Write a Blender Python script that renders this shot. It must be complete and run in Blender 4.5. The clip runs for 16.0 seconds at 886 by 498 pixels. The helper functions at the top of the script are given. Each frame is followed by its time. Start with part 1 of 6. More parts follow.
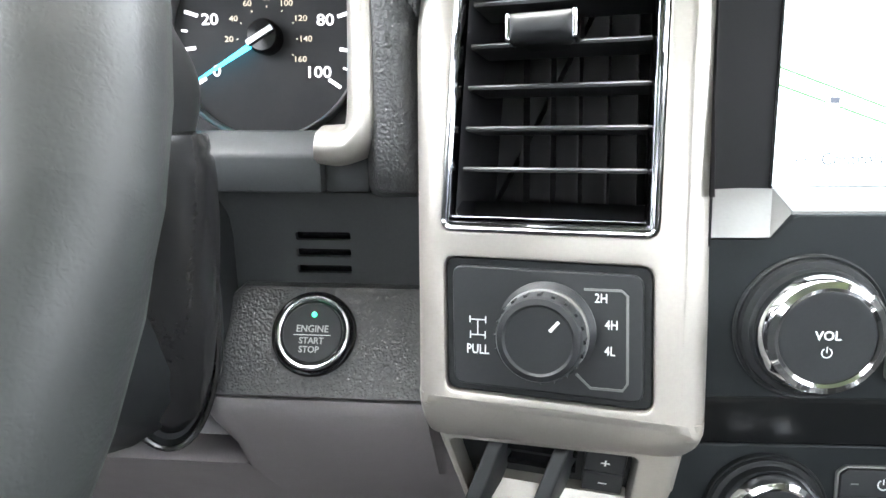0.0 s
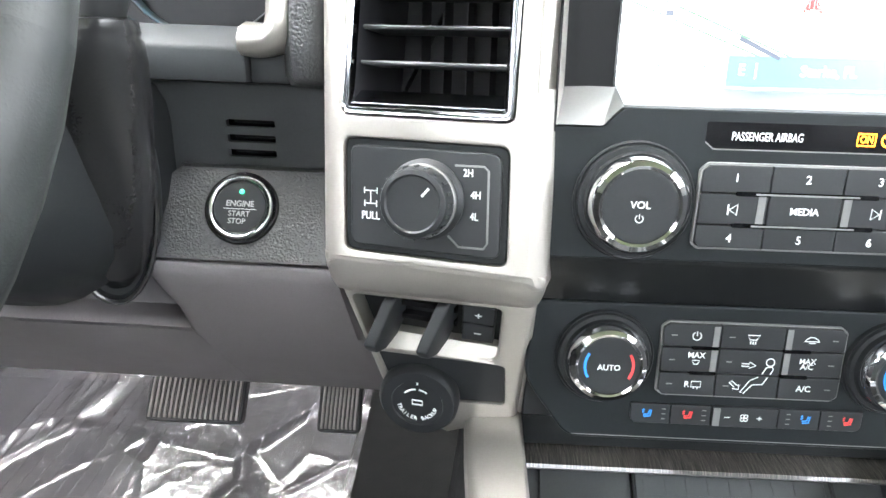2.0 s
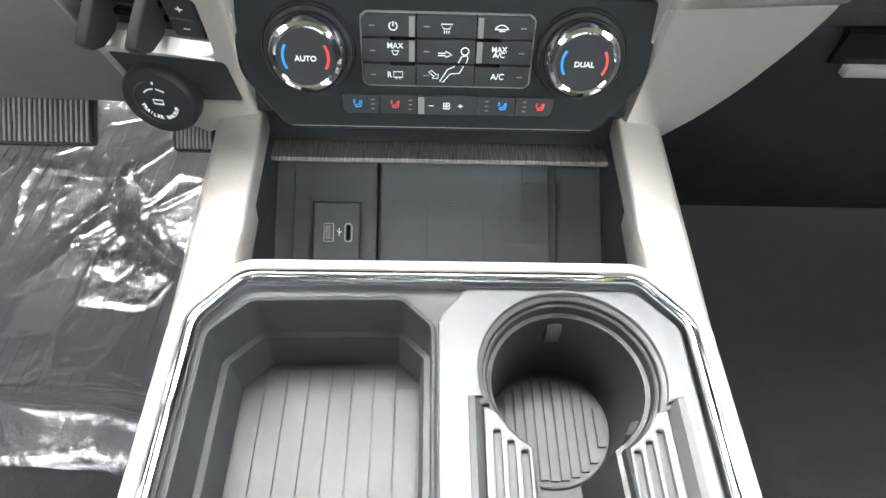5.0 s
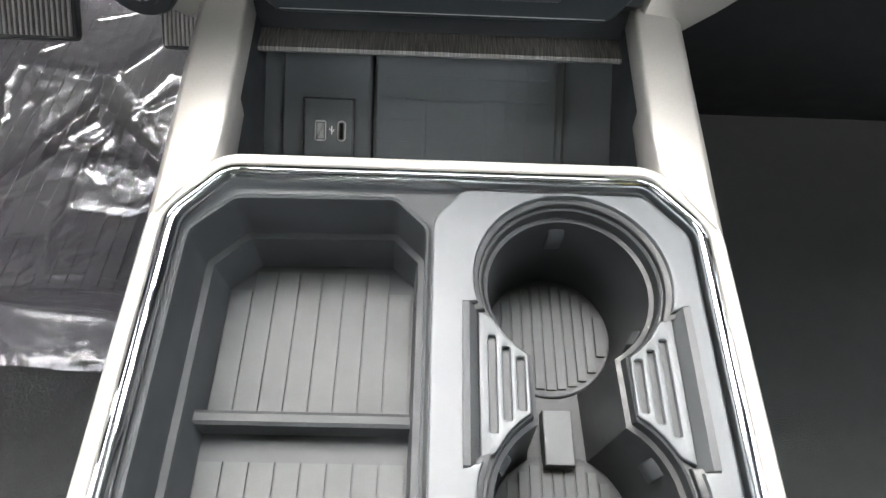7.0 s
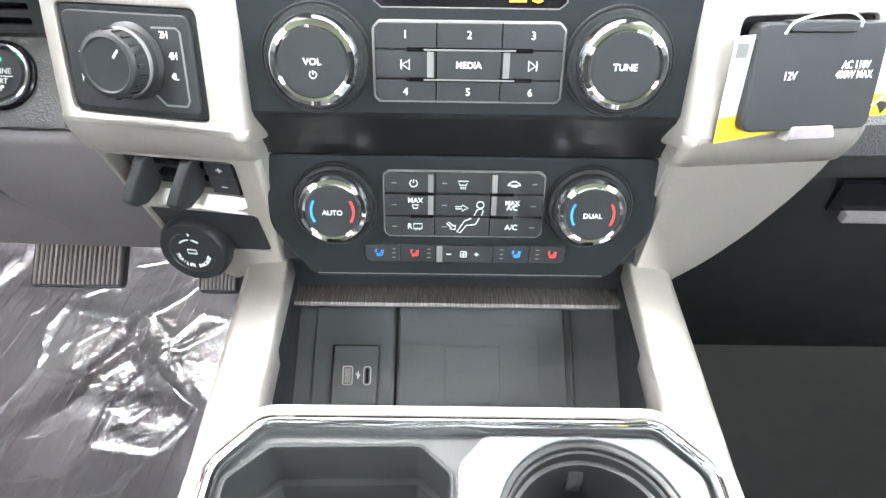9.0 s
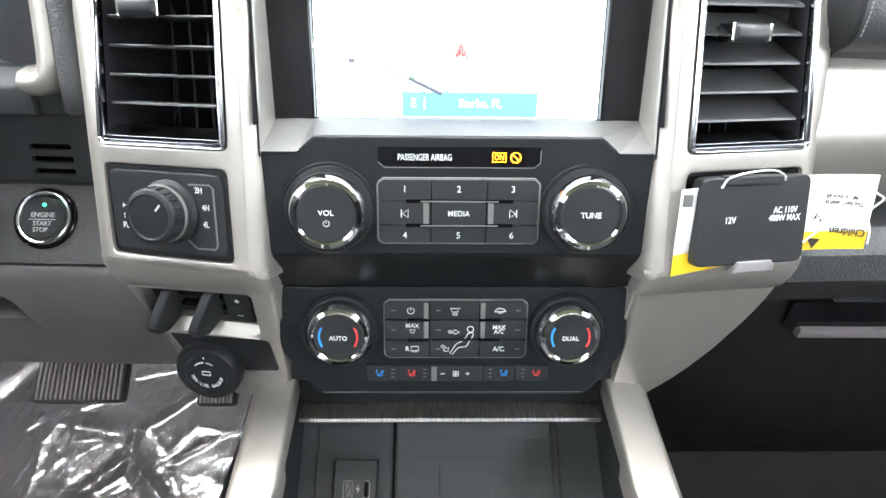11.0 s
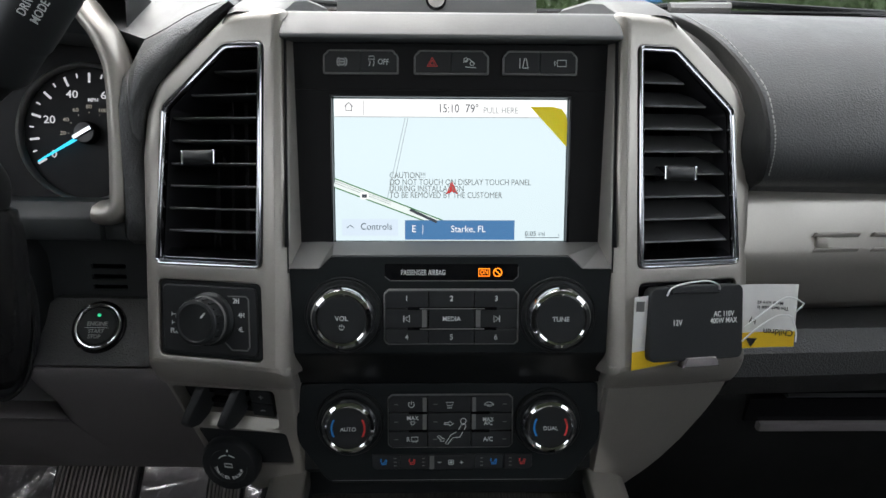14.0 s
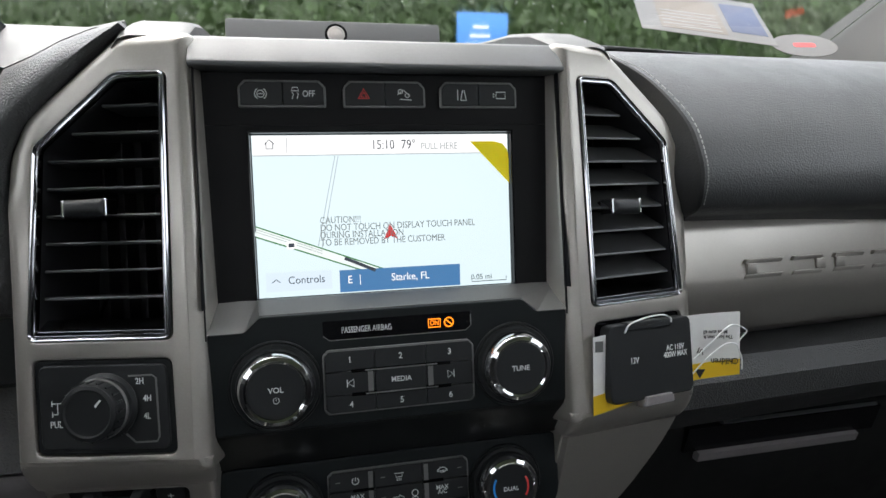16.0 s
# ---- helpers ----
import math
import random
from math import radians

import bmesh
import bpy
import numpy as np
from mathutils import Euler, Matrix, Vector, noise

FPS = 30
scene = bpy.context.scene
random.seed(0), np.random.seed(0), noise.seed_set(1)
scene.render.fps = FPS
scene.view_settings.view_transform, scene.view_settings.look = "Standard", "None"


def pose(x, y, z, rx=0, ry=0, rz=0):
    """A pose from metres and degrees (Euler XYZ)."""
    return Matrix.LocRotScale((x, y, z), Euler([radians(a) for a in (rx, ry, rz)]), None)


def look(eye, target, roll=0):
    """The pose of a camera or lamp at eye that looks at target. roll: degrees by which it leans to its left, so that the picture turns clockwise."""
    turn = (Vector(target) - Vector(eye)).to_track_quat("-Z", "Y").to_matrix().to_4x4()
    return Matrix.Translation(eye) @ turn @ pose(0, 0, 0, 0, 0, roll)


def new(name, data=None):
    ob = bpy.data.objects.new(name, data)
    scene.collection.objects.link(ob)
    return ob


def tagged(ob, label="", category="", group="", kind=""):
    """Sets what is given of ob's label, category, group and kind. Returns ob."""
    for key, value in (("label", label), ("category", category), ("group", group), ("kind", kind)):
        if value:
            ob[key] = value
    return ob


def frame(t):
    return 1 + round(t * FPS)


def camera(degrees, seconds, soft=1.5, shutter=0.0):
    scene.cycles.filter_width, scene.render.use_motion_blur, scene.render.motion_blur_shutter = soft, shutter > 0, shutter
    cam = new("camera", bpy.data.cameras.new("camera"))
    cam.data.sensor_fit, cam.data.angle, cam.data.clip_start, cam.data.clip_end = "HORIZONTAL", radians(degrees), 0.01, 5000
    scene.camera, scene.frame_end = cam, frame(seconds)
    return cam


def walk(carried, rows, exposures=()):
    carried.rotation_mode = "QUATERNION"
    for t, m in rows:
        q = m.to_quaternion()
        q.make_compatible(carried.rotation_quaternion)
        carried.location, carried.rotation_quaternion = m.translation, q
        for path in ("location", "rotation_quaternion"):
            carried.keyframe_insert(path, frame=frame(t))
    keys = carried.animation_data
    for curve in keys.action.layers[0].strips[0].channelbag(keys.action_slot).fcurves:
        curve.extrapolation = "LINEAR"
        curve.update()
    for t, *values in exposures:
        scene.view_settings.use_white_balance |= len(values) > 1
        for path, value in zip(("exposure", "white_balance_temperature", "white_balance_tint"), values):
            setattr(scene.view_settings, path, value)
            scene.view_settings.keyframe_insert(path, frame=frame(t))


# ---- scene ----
# the dashboard's own frame leans back: everything on it is laid out there
STACK = Matrix.Translation((0, 0, 0.534)) @ pose(0, 0, 0, -8.5) @ Matrix.Translation((0, 0, -0.534))
# how the driver's side, the passenger's side and the console sit to the middle of the dash
DRIVER = STACK @ pose(-0.0003, 0.0170, -0.0262, 0.56, 0.71, -0.70) @ Matrix.Scale(1.0435, 4)
PASSENGER = STACK @ pose(-0.0052, 0.0042, 0.0002, 0.38, 0.37, -2.48)
MIDDLE = STACK @ Matrix.Translation((0, -0.0782, 0.3526)) @ pose(0, 0, 0, -2.2) @ Matrix.Scale(0.926, 4) @ Matrix.Translation((0, 0.047, -0.330))
SPOT = {"at": STACK}
cam = camera(69.0, 16.0)
PATH = [
    (0, (-0.2014, -0.2664, 0.6138), (-0.3451, 1.6903, 0.2252), -0.75),
    (0.5, (-0.1909, -0.2733, 0.6158), (-0.3397, 1.6816, 0.2203), -1.31),
    (1, (-0.1783, -0.283, 0.6119), (-0.279, 1.6526, 0.1186), 0.19),
    (1.5, (-0.1627, -0.3093, 0.6043), (-0.236, 1.5999, 0.0132), 1.01),
    (2, (-0.1587, -0.3234, 0.602), (-0.2212, 1.584, 0.0038), 1.56),
    (2.5, (-0.1137, -0.3398, 0.6003), (-0.1341, 1.5272, -0.1165), 2.33),
    (3, (-0.0609, -0.3523, 0.6014), (-0.0265, 1.485, -0.1879), 2.84),
    (3.5, (-0.0355, -0.3563, 0.6063), (-0.0092, 1.4609, -0.2284), 0.87),
    (4, (-0.0238, -0.3589, 0.6066), (0.0157, 1.4179, -0.3107), 0.78),
    (4.5, (-0.0151, -0.3638, 0.6021), (0.0345, 1.2879, -0.5246), 1.99),
    (5, (-0.0111, -0.3558, 0.5949), (0.049, 1.1701, -0.6966), 2.23),
    (5.2, (-0.0074, -0.3523, 0.5896), (0.064, 1.1139, -0.7687), 2.89),
    (7.3, (-0.0057, -0.3465, 0.5734), (0.0447, 1.003, -0.9019), 3.26),
    (7.5, (-0.0108, -0.3498, 0.5775), (0.0612, 1.0778, -0.8213), 3.69),
    (8, (-0.0123, -0.3556, 0.5918), (0.0176, 1.2247, -0.6337), 2.18),
    (8.5, (-0.0134, -0.3601, 0.6008), (0.0043, 1.3371, -0.4571), 1.66),
    (9, (-0.0132, -0.3626, 0.6073), (-0.0048, 1.3973, -0.3428), 0.86),
    (9.2, (-0.0137, -0.3644, 0.6104), (-0.0004, 1.4076, -0.3168), 0.64),
    (11.3, (-0.0183, -0.4101, 0.6432), (0.0284, 1.5046, 0.0674), 0.67),
    (11.5, (-0.0162, -0.4164, 0.6413), (0.0295, 1.5168, 0.1308), 0.65),
    (12, (-0.0148, -0.4255, 0.6461), (0.0347, 1.5253, 0.208), 0.65),
    (12.5, (-0.0133, -0.4412, 0.65), (0.0448, 1.5301, 0.3172), 0.87),
    (13, (-0.0139, -0.4542, 0.6592), (0.0725, 1.5122, 0.3048), 0.18),
    (13.5, (-0.0171, -0.4806, 0.6564), (0.0395, 1.4903, 0.3218), 0.52),
    (14, (-0.0174, -0.4817, 0.6577), (0.0309, 1.4926, 0.3416), 0.27),
    (14.5, (-0.0182, -0.4818, 0.6582), (0.0339, 1.4945, 0.3557), 0.59),
    (15, (-0.027, -0.4674, 0.6586), (0.1188, 1.504, 0.355), 1.07),
    (15.5, (-0.039, -0.4513, 0.6541), (0.293, 1.5079, 0.4272), 0.36),
    (16, (-0.0671, -0.4283, 0.654), (0.399, 1.5079, 0.4697), -1.59),
]
walk(cam, [(t, STACK @ look(eye, target, roll)) for t, eye, target, roll in PATH],
     [(0.0, 4.7), (0.8, 4.9), (1.5, 4.9), (3.0, 5.3), (4.5, 5.1), (5.0, 4.8), (7.5, 4.2), (8.5, 4.95), (9.0, 5.35), (9.2, 5.35), (11.3, 4.2), (11.8, 3.65), (12.4, 2.6), (13.0, 2.1), (15.0, 1.95), (16.0, 2.05)])

# ---- light ----
world = bpy.data.worlds.new("overcast_sky")
scene.world = world
world.use_nodes = True
wn = world.node_tree.nodes
sky = wn.new("ShaderNodeTexSky")
sky.sky_type, sky.sun_disc, sky.sun_elevation, sky.sun_rotation, sky.dust_density = "NISHITA", False, radians(60), radians(200), 4.0
washed = wn.new("ShaderNodeMixRGB")
washed.inputs[0].default_value = 0.75
washed.inputs[2].default_value = (6.0, 6.2, 6.3, 1)
world.node_tree.links.new(sky.outputs[0], washed.inputs[1])
world.node_tree.links.new(washed.outputs[0], wn["Background"].inputs["Color"])
wn["Background"].inputs["Strength"].default_value = 0.15
sun = new("sun", bpy.data.lights.new("sun", "SUN"))
sun.data.energy, sun.data.angle, sun.data.color = 1.0, radians(40), (1.0, 0.97, 0.93)
sun.matrix_world = pose(0, 0, 6, 32, 0, 200)


# ---- materials ----
def material(name, color, rough=0.5, metal=0.0, bump=None, vary=0.12, vscale=40.0, coat=0.0, rvary=0.1, spec=0.5):
    """A painted or moulded surface: colour varied at two scales, roughness varied, fine relief (kind, scale, height)."""
    m = bpy.data.materials.new(name)
    m.use_nodes = True
    n, l = m.node_tree.nodes, m.node_tree.links
    b = n["Principled BSDF"]
    co = n.new("ShaderNodeTexCoord")
    big, small = n.new("ShaderNodeTexNoise"), n.new("ShaderNodeTexNoise")
    big.inputs["Scale"].default_value, small.inputs["Scale"].default_value = vscale, vscale * 18
    big.inputs["Detail"].default_value = 4
    for t in (big, small):
        l.new(co.outputs["Object"], t.inputs["Vector"])
    add = n.new("ShaderNodeMath"); add.operation = "ADD"
    l.new(big.outputs[0], add.inputs[0]); l.new(small.outputs[0], add.inputs[1])
    ramp = n.new("ShaderNodeMapRange")
    ramp.inputs[1].default_value, ramp.inputs[2].default_value = 0.6, 1.4
    ramp.inputs[3].default_value, ramp.inputs[4].default_value = 1 - vary, 1 + vary
    l.new(add.outputs[0], ramp.inputs[0])
    mul = n.new("ShaderNodeVectorMath"); mul.operation = "SCALE"
    mul.inputs[0].default_value = color
    l.new(ramp.outputs[0], mul.inputs["Scale"])
    l.new(mul.outputs[0], b.inputs["Base Color"])
    rr = n.new("ShaderNodeMapRange")
    rr.inputs[1].default_value, rr.inputs[2].default_value = 0.3, 0.7
    rr.inputs[3].default_value, rr.inputs[4].default_value = max(0.02, rough - rvary * rough), min(1, rough + rvary * rough)
    l.new(big.outputs[0], rr.inputs[0]); l.new(rr.outputs[0], b.inputs["Roughness"])
    b.inputs["Metallic"].default_value = metal
    b.inputs["Coat Weight"].default_value = coat
    b.inputs["Specular IOR Level"].default_value = spec
    if bump:
        kind, scale, height = bump
        if kind == "grain":
            t = n.new("ShaderNodeTexVoronoi"); t.feature = "SMOOTH_F1"; t.inputs["Scale"].default_value = scale
            warp = n.new("ShaderNodeTexNoise"); warp.inputs["Scale"].default_value = scale * 0.35
            l.new(co.outputs["Object"], warp.inputs["Vector"])
            mixv = n.new("ShaderNodeMixRGB"); mixv.inputs[0].default_value = 0.0022
            l.new(co.outputs["Object"], mixv.inputs[1]); l.new(warp.outputs["Color"], mixv.inputs[2])
            l.new(mixv.outputs[0], t.inputs["Vector"])
        else:
            t = n.new("ShaderNodeTexNoise"); t.inputs["Scale"].default_value = scale; t.inputs["Detail"].default_value = 3
            l.new(co.outputs["Object"], t.inputs["Vector"])
        bp = n.new("ShaderNodeBump")
        bp.inputs["Strength"].default_value, bp.inputs["Distance"].default_value = 1.0, height
        l.new(t.outputs[0], bp.inputs["Height"]); l.new(bp.outputs[0], b.inputs["Normal"])
    return m


def glow(name, color, strength, back=(0.01, 0.01, 0.01)):
    m = bpy.data.materials.new(name)
    m.use_nodes = True
    b = m.node_tree.nodes["Principled BSDF"]
    b.inputs["Base Color"].default_value = (*back, 1)
    b.inputs["Roughness"].default_value = 0.25
    b.inputs["Emission Color"].default_value = (*color, 1)
    b.inputs["Emission Strength"].default_value = strength
    return m


def clear(name, rough=0.0, tint=(1, 1, 1)):
    m = bpy.data.materials.new(name)
    m.use_nodes = True
    b = m.node_tree.nodes["Principled BSDF"]
    b.inputs["Base Color"].default_value = (*tint, 1)
    b.inputs["Roughness"].default_value = rough
    b.inputs["Transmission Weight"].default_value = 1.0
    b.inputs["IOR"].default_value = 1.45
    return m


SILVER = material("satin_silver_paint", (0.382, 0.362, 0.330), 0.36, 0.58, ("fine", 1800, 0.00002), 0.05)
GREY = material("satin_grey_paint", (0.17, 0.17, 0.166), 0.4, 0.3, ("fine", 1800, 0.00002), 0.06)
BLACK = material("charcoal_plastic", (0.015, 0.0165, 0.0175), 0.52, 0, ("fine", 2200, 0.00006), 0.15, spec=0.2)
SLATE = material("slate_dash_plastic", (0.045, 0.049, 0.051), 0.55, 0, ("fine", 1600, 0.0001), 0.12, spec=0.35)
# darker than RUBBER: the dimness deep in the cup well is in the colour
WELL = material("shaded_black_plastic", (0.012, 0.0125, 0.013), 0.5, 0, ("fine", 2000, 0.00005), 0.12, spec=0.3)
SATINRING = material("satin_chrome", (0.62, 0.63, 0.64), 0.2, 1.0, None, 0.03)
ROLL = material("black_rolled_vinyl", (0.014, 0.0145, 0.015), 0.55, 0, ("grain", 800, 0.0002), 0.15, spec=0.3)
PILLAR = material("grey_pillar_trim", (0.15, 0.15, 0.145), 0.8, 0, ("fine", 900, 0.0003), 0.08)
# evenly grey, much darker than PAPER
GREYPAPER = material("even_grey_card", (0.11, 0.108, 0.106), 0.5, 0, None, 0.08)
PANEL = material("dark_control_panel", (0.0090, 0.0114, 0.0127), 0.44, 0, ("fine", 2500, 0.00003), 0.1, spec=0.21)
SURROUND = material("matt_screen_surround", (0.005, 0.005, 0.006), 0.5, 0, ("fine", 2500, 0.00002), 0.1, spec=0.2)
GLOSS = material("gloss_black", (0.006, 0.006, 0.007), 0.16, 0, None, 0.1, spec=0.25)
BUTTON = material("soft_black_button", (0.016, 0.0175, 0.019), 0.45, 0, ("fine", 2500, 0.00003), 0.1, spec=0.35)
GREYPRINT = material("grey_print", (0.33, 0.33, 0.33), 0.5, 0, None, 0.05)
LEATHER = material("grained_black_vinyl", (0.045, 0.046, 0.047), 0.44, 0, ("grain", 780, 0.0006), 0.15)
PAD = material("grained_dash_skin", (0.044, 0.046, 0.048), 0.48, 0, ("grain", 760, 0.0004), 0.12)
DASHTOP = material("grey_dash_top", (0.085, 0.088, 0.09), 0.6, 0, ("fine", 1500, 0.0001), 0.08)
KNEE = material("knee_panel_plastic", (0.19, 0.176, 0.180), 0.55, 0, ("fine", 1500, 0.0001), 0.1, spec=0.35)
RUBBER = material("console_rubber", (0.024, 0.0255, 0.0265), 0.58, 0, ("fine", 2000, 0.00008), 0.12, spec=0.3)
PLATE = material("console_plate", (0.048, 0.051, 0.053), 0.5, 0.0, ("fine", 2000, 0.00003), 0.06, spec=0.28)
RIMSKIN = material("smooth_rim_leather", (0.0105, 0.0122, 0.0118), 0.5, 0, ("grain", 1100, 0.00005), 0.15)
DIALFACE = material("matt_dial_black", (0.006, 0.006, 0.008), 0.7, 0, None, 0.2)
CHROME = material("chrome", (0.66, 0.67, 0.69), 0.06, 1.0, None, 0.02)
# lighter than RUBBER: light falling on the bin floor from above is coloured in
MATGREY = material("toplit_bin_mat", (0.029, 0.0305, 0.0305), 0.65, 0, ("fine", 1800, 0.0001), 0.12)
# darker copy of CHROME: dimmer reflections on the vent frames are set by colour
DARKCHROME = material("dimmed_chrome", (0.42, 0.43, 0.45), 0.10, 1.0, None, 0.03)
CARPET = material("black_carpet", (0.012, 0.0128, 0.0128), 0.95, 0, ("fine", 900, 0.002), 0.4)
WHITE = material("white_print", (0.75, 0.76, 0.76), 0.5, 0, None, 0.03)
HEADLINER = material("headliner_cloth", (0.38, 0.372, 0.35), 0.9, 0, ("fine", 900, 0.0005), 0.06)
PAPER = material("white_card", (0.78, 0.78, 0.77), 0.5, 0, None, 0.03)
YELLOW = material("yellow_print", (0.85, 0.55, 0.02), 0.5, 0, None, 0.03)
STEEL = material("brushed_steel", (0.35, 0.34, 0.33), 0.4, 0.9, None, 0.1)
PRINT = material("black_print", (0.02, 0.02, 0.02), 0.5, 0, None, 0.03)
BLUE = material("blue_print", (0.02, 0.25, 0.75), 0.5, 0, None, 0.03)
RED = material("red_print", (0.75, 0.05, 0.05), 0.5, 0, None, 0.03)
GLASS = clear("wet_window_glass", 0.035)
# darker than BLACK: the shade under the dash overhang is in this colour
GLOVE = material("shaded_glovebox_plastic", (0.010, 0.0102, 0.0104), 0.6, 0, ("fine", 1600, 0.0001), 0.12, spec=0.2)
LOWWALL = material("dark_unseen_wall", (0.03, 0.03, 0.031), 0.7, 0, ("fine", 900, 0.0003), 0.1)
THREAD = material("grey_thread", (0.3, 0.3, 0.29), 0.7, 0, None, 0.05)
SCREEN = glow("lit_map_display", (0.80, 0.95, 1.0), 0.245)
AMBER = glow("amber_lamp", (1.0, 0.25, 0.01), 0.5)
GREEN = glow("green_lamp", (0.05, 0.9, 0.4), 0.15)
NEEDLE = glow("lit_blue_needle", (0.05, 0.65, 1.0), 0.35)
DIAL = glow("lit_white_figures", (0.9, 0.9, 0.95), 0.15)

# ---- building helpers ----
BASE = {}


def thing(name, at, label, category, group="", kind="", m=None):
    m = m or SPOT["at"]
    ob = new(name)
    ob.empty_display_size = 0.02
    ob.location = m @ Vector(at)
    BASE[ob] = ob.location.copy()
    return tagged(ob, label, category, group, kind)


def part(name, bm, mat, parent=None, label="", m=None, smooth=True, bevel=0.0, segments=2, angle=35, kind="", category=""):
    """Links a bmesh as one mesh, under a thing or a part of one."""
    m = m or SPOT["at"]
    bm.normal_update()
    bmesh.ops.recalc_face_normals(bm, faces=bm.faces)
    if m.determinant() < 0:
        bmesh.ops.reverse_faces(bm, faces=bm.faces)
    me = bpy.data.meshes.new(name)
    base = BASE.get(parent, Vector((0, 0, 0)))
    bmesh.ops.transform(bm, matrix=Matrix.Translation(-base) @ m, verts=bm.verts)
    if bevel:
        sharp = [e for e in bm.edges if len(e.link_faces) == 2 and e.calc_face_angle(0) > radians(angle)]
        bmesh.ops.bevel(bm, geom=sharp, offset=bevel, segments=segments, profile=0.5, affect="EDGES", clamp_overlap=True)
    if smooth:
        for f in bm.faces:
            f.smooth = True
        for e in bm.edges:
            e.smooth = not (len(e.link_faces) == 2 and e.calc_face_angle(0) > radians(angle))
    bm.to_mesh(me)
    bm.free()
    wide = smooth and len(me.polygons) < 4000 and any(len(f.vertices) > 4 or f.area > 2e-4 for f in me.polygons) and not bevel
    me.materials.append(mat)
    ob = new(name, me)
    if wide:
        ob.modifiers.new("flat_faces", "WEIGHTED_NORMAL").keep_sharp = True
    if parent:
        ob.parent = parent
    BASE[ob] = base
    return tagged(ob, label, category, "", kind)


def plane(y, z, slope=0.0, x=0.0, turn=0.0):
    """A frame on a face: X to the right, Y up along it, Z out of it towards the seats. slope: how far the face comes
    forward to the rear for each unit of height (minus y per z)."""
    up = Vector((0, -slope, 1)).normalized()
    right = Vector((1, 0, 0))
    out = right.cross(up)
    m = Matrix((right, up, out)).transposed().to_4x4()
    return Matrix.Translation((x, y, z)) @ m @ pose(0, 0, 0, 0, turn, 0)


def rounded(pts, r, n=4):
    """A polygon with its corners rounded."""
    out = []
    k = len(pts)
    for i in range(k):
        p, a, b = Vector(pts[i]), Vector(pts[i - 1]), Vector(pts[(i + 1) % k])
        u, v = (a - p), (b - p)
        d = min(r, u.length * 0.45, v.length * 0.45)
        s, e = p + u.normalized() * d, p + v.normalized() * d
        for j in range(n + 1):
            t = j / n
            out.append(tuple(s * (1 - t) ** 2 + p * 2 * t * (1 - t) + e * t * t))
    return out


def rect(x0, y0, x1, y1):
    return [(x0, y0), (x1, y0), (x1, y1), (x0, y1)]


def circle(cx, cy, r, n=48):
    return [(cx + r * math.cos(2 * math.pi * i / n), cy + r * math.sin(2 * math.pi * i / n)) for i in range(n)]


def inset(pts, d):
    """The outline moved inwards by d (outwards: minus); it runs counter-clockwise."""
    out = []
    k = len(pts)
    if sum(pts[i - 1][0] * pts[i][1] - pts[i][0] * pts[i - 1][1] for i in range(k)) < 0:
        d = -d
    for i in range(k):
        p, a, b = Vector(pts[i]), Vector(pts[i - 1]), Vector(pts[(i + 1) % k])
        u, v = (p - a), (b - p)
        if u.length < 1e-9: u = v
        if v.length < 1e-9: v = u
        u, v = u.normalized(), v.normalized()
        n1, n2 = Vector((-u.y, u.x)), Vector((-v.y, v.x))
        s = n1 + n2
        s = s / max(0.3, s.dot(n1)) if s.length > 1e-6 else n1
        out.append(tuple(p + s * d))
    return out


def rings(rows, cap0=True, cap1=True, closed=True, bm=None):
    """A skin over rings of points with the same count."""
    bm = bm or bmesh.new()
    vs = [[bm.verts.new(p) for p in row] for row in rows]
    n = len(rows[0])
    for a, b in zip(vs, vs[1:]):
        for i in range(n if closed else n - 1):
            j = (i + 1) % n
            bm.faces.new((a[i], a[j], b[j], b[i]))
    if closed and cap0:
        bm.faces.new(list(reversed(vs[0])))
    if closed and cap1:
        bm.faces.new(vs[-1])
    return bm


def slab(outline, z0, z1, edge=0.0, bm=None):
    """A plate from z0 to z1 on an outline, with a rounded front edge."""
    rows = [[(x, y, z0) for x, y in outline]]
    if edge:
        for a in (0, 30, 60, 90):
            d = edge * (1 - math.cos(radians(a)))
            rows.append([(x, y, z1 - edge + edge * math.sin(radians(a))) for x, y in inset(outline, d)])
    else:
        rows.append([(x, y, z1) for x, y in outline])
    return rings(rows, bm=bm)


def band(outline, profile):
    """A moulding swept round a closed outline; profile: (inwards, height) points, closed."""
    loops = [[(x, y, h) for x, y in inset(outline, d)] for d, h in profile]
    return rings(loops + [loops[0]], False, False)


def turned(profile, n=48, cx=0.0, cy=0.0, hollow=False):
    """A round body: profile of (radius, height); hollow: a ring, open in the middle."""
    rows = [[(cx + r * math.cos(2 * math.pi * i / n), cy + r * math.sin(2 * math.pi * i / n), h) for i in range(n)] for r, h in profile]
    return rings(rows + [rows[0]], False, False) if hollow else rings(rows)


def extrude_x(profile, x0, x1, lean=0.0, steps=1):
    """A bar along x on a closed (y, z) profile; lean: y per x."""
    rows = [[(x, y + lean * (x - x0), z) for y, z in profile] for x in np.linspace(x0, x1, steps + 1)]
    return rings(rows)


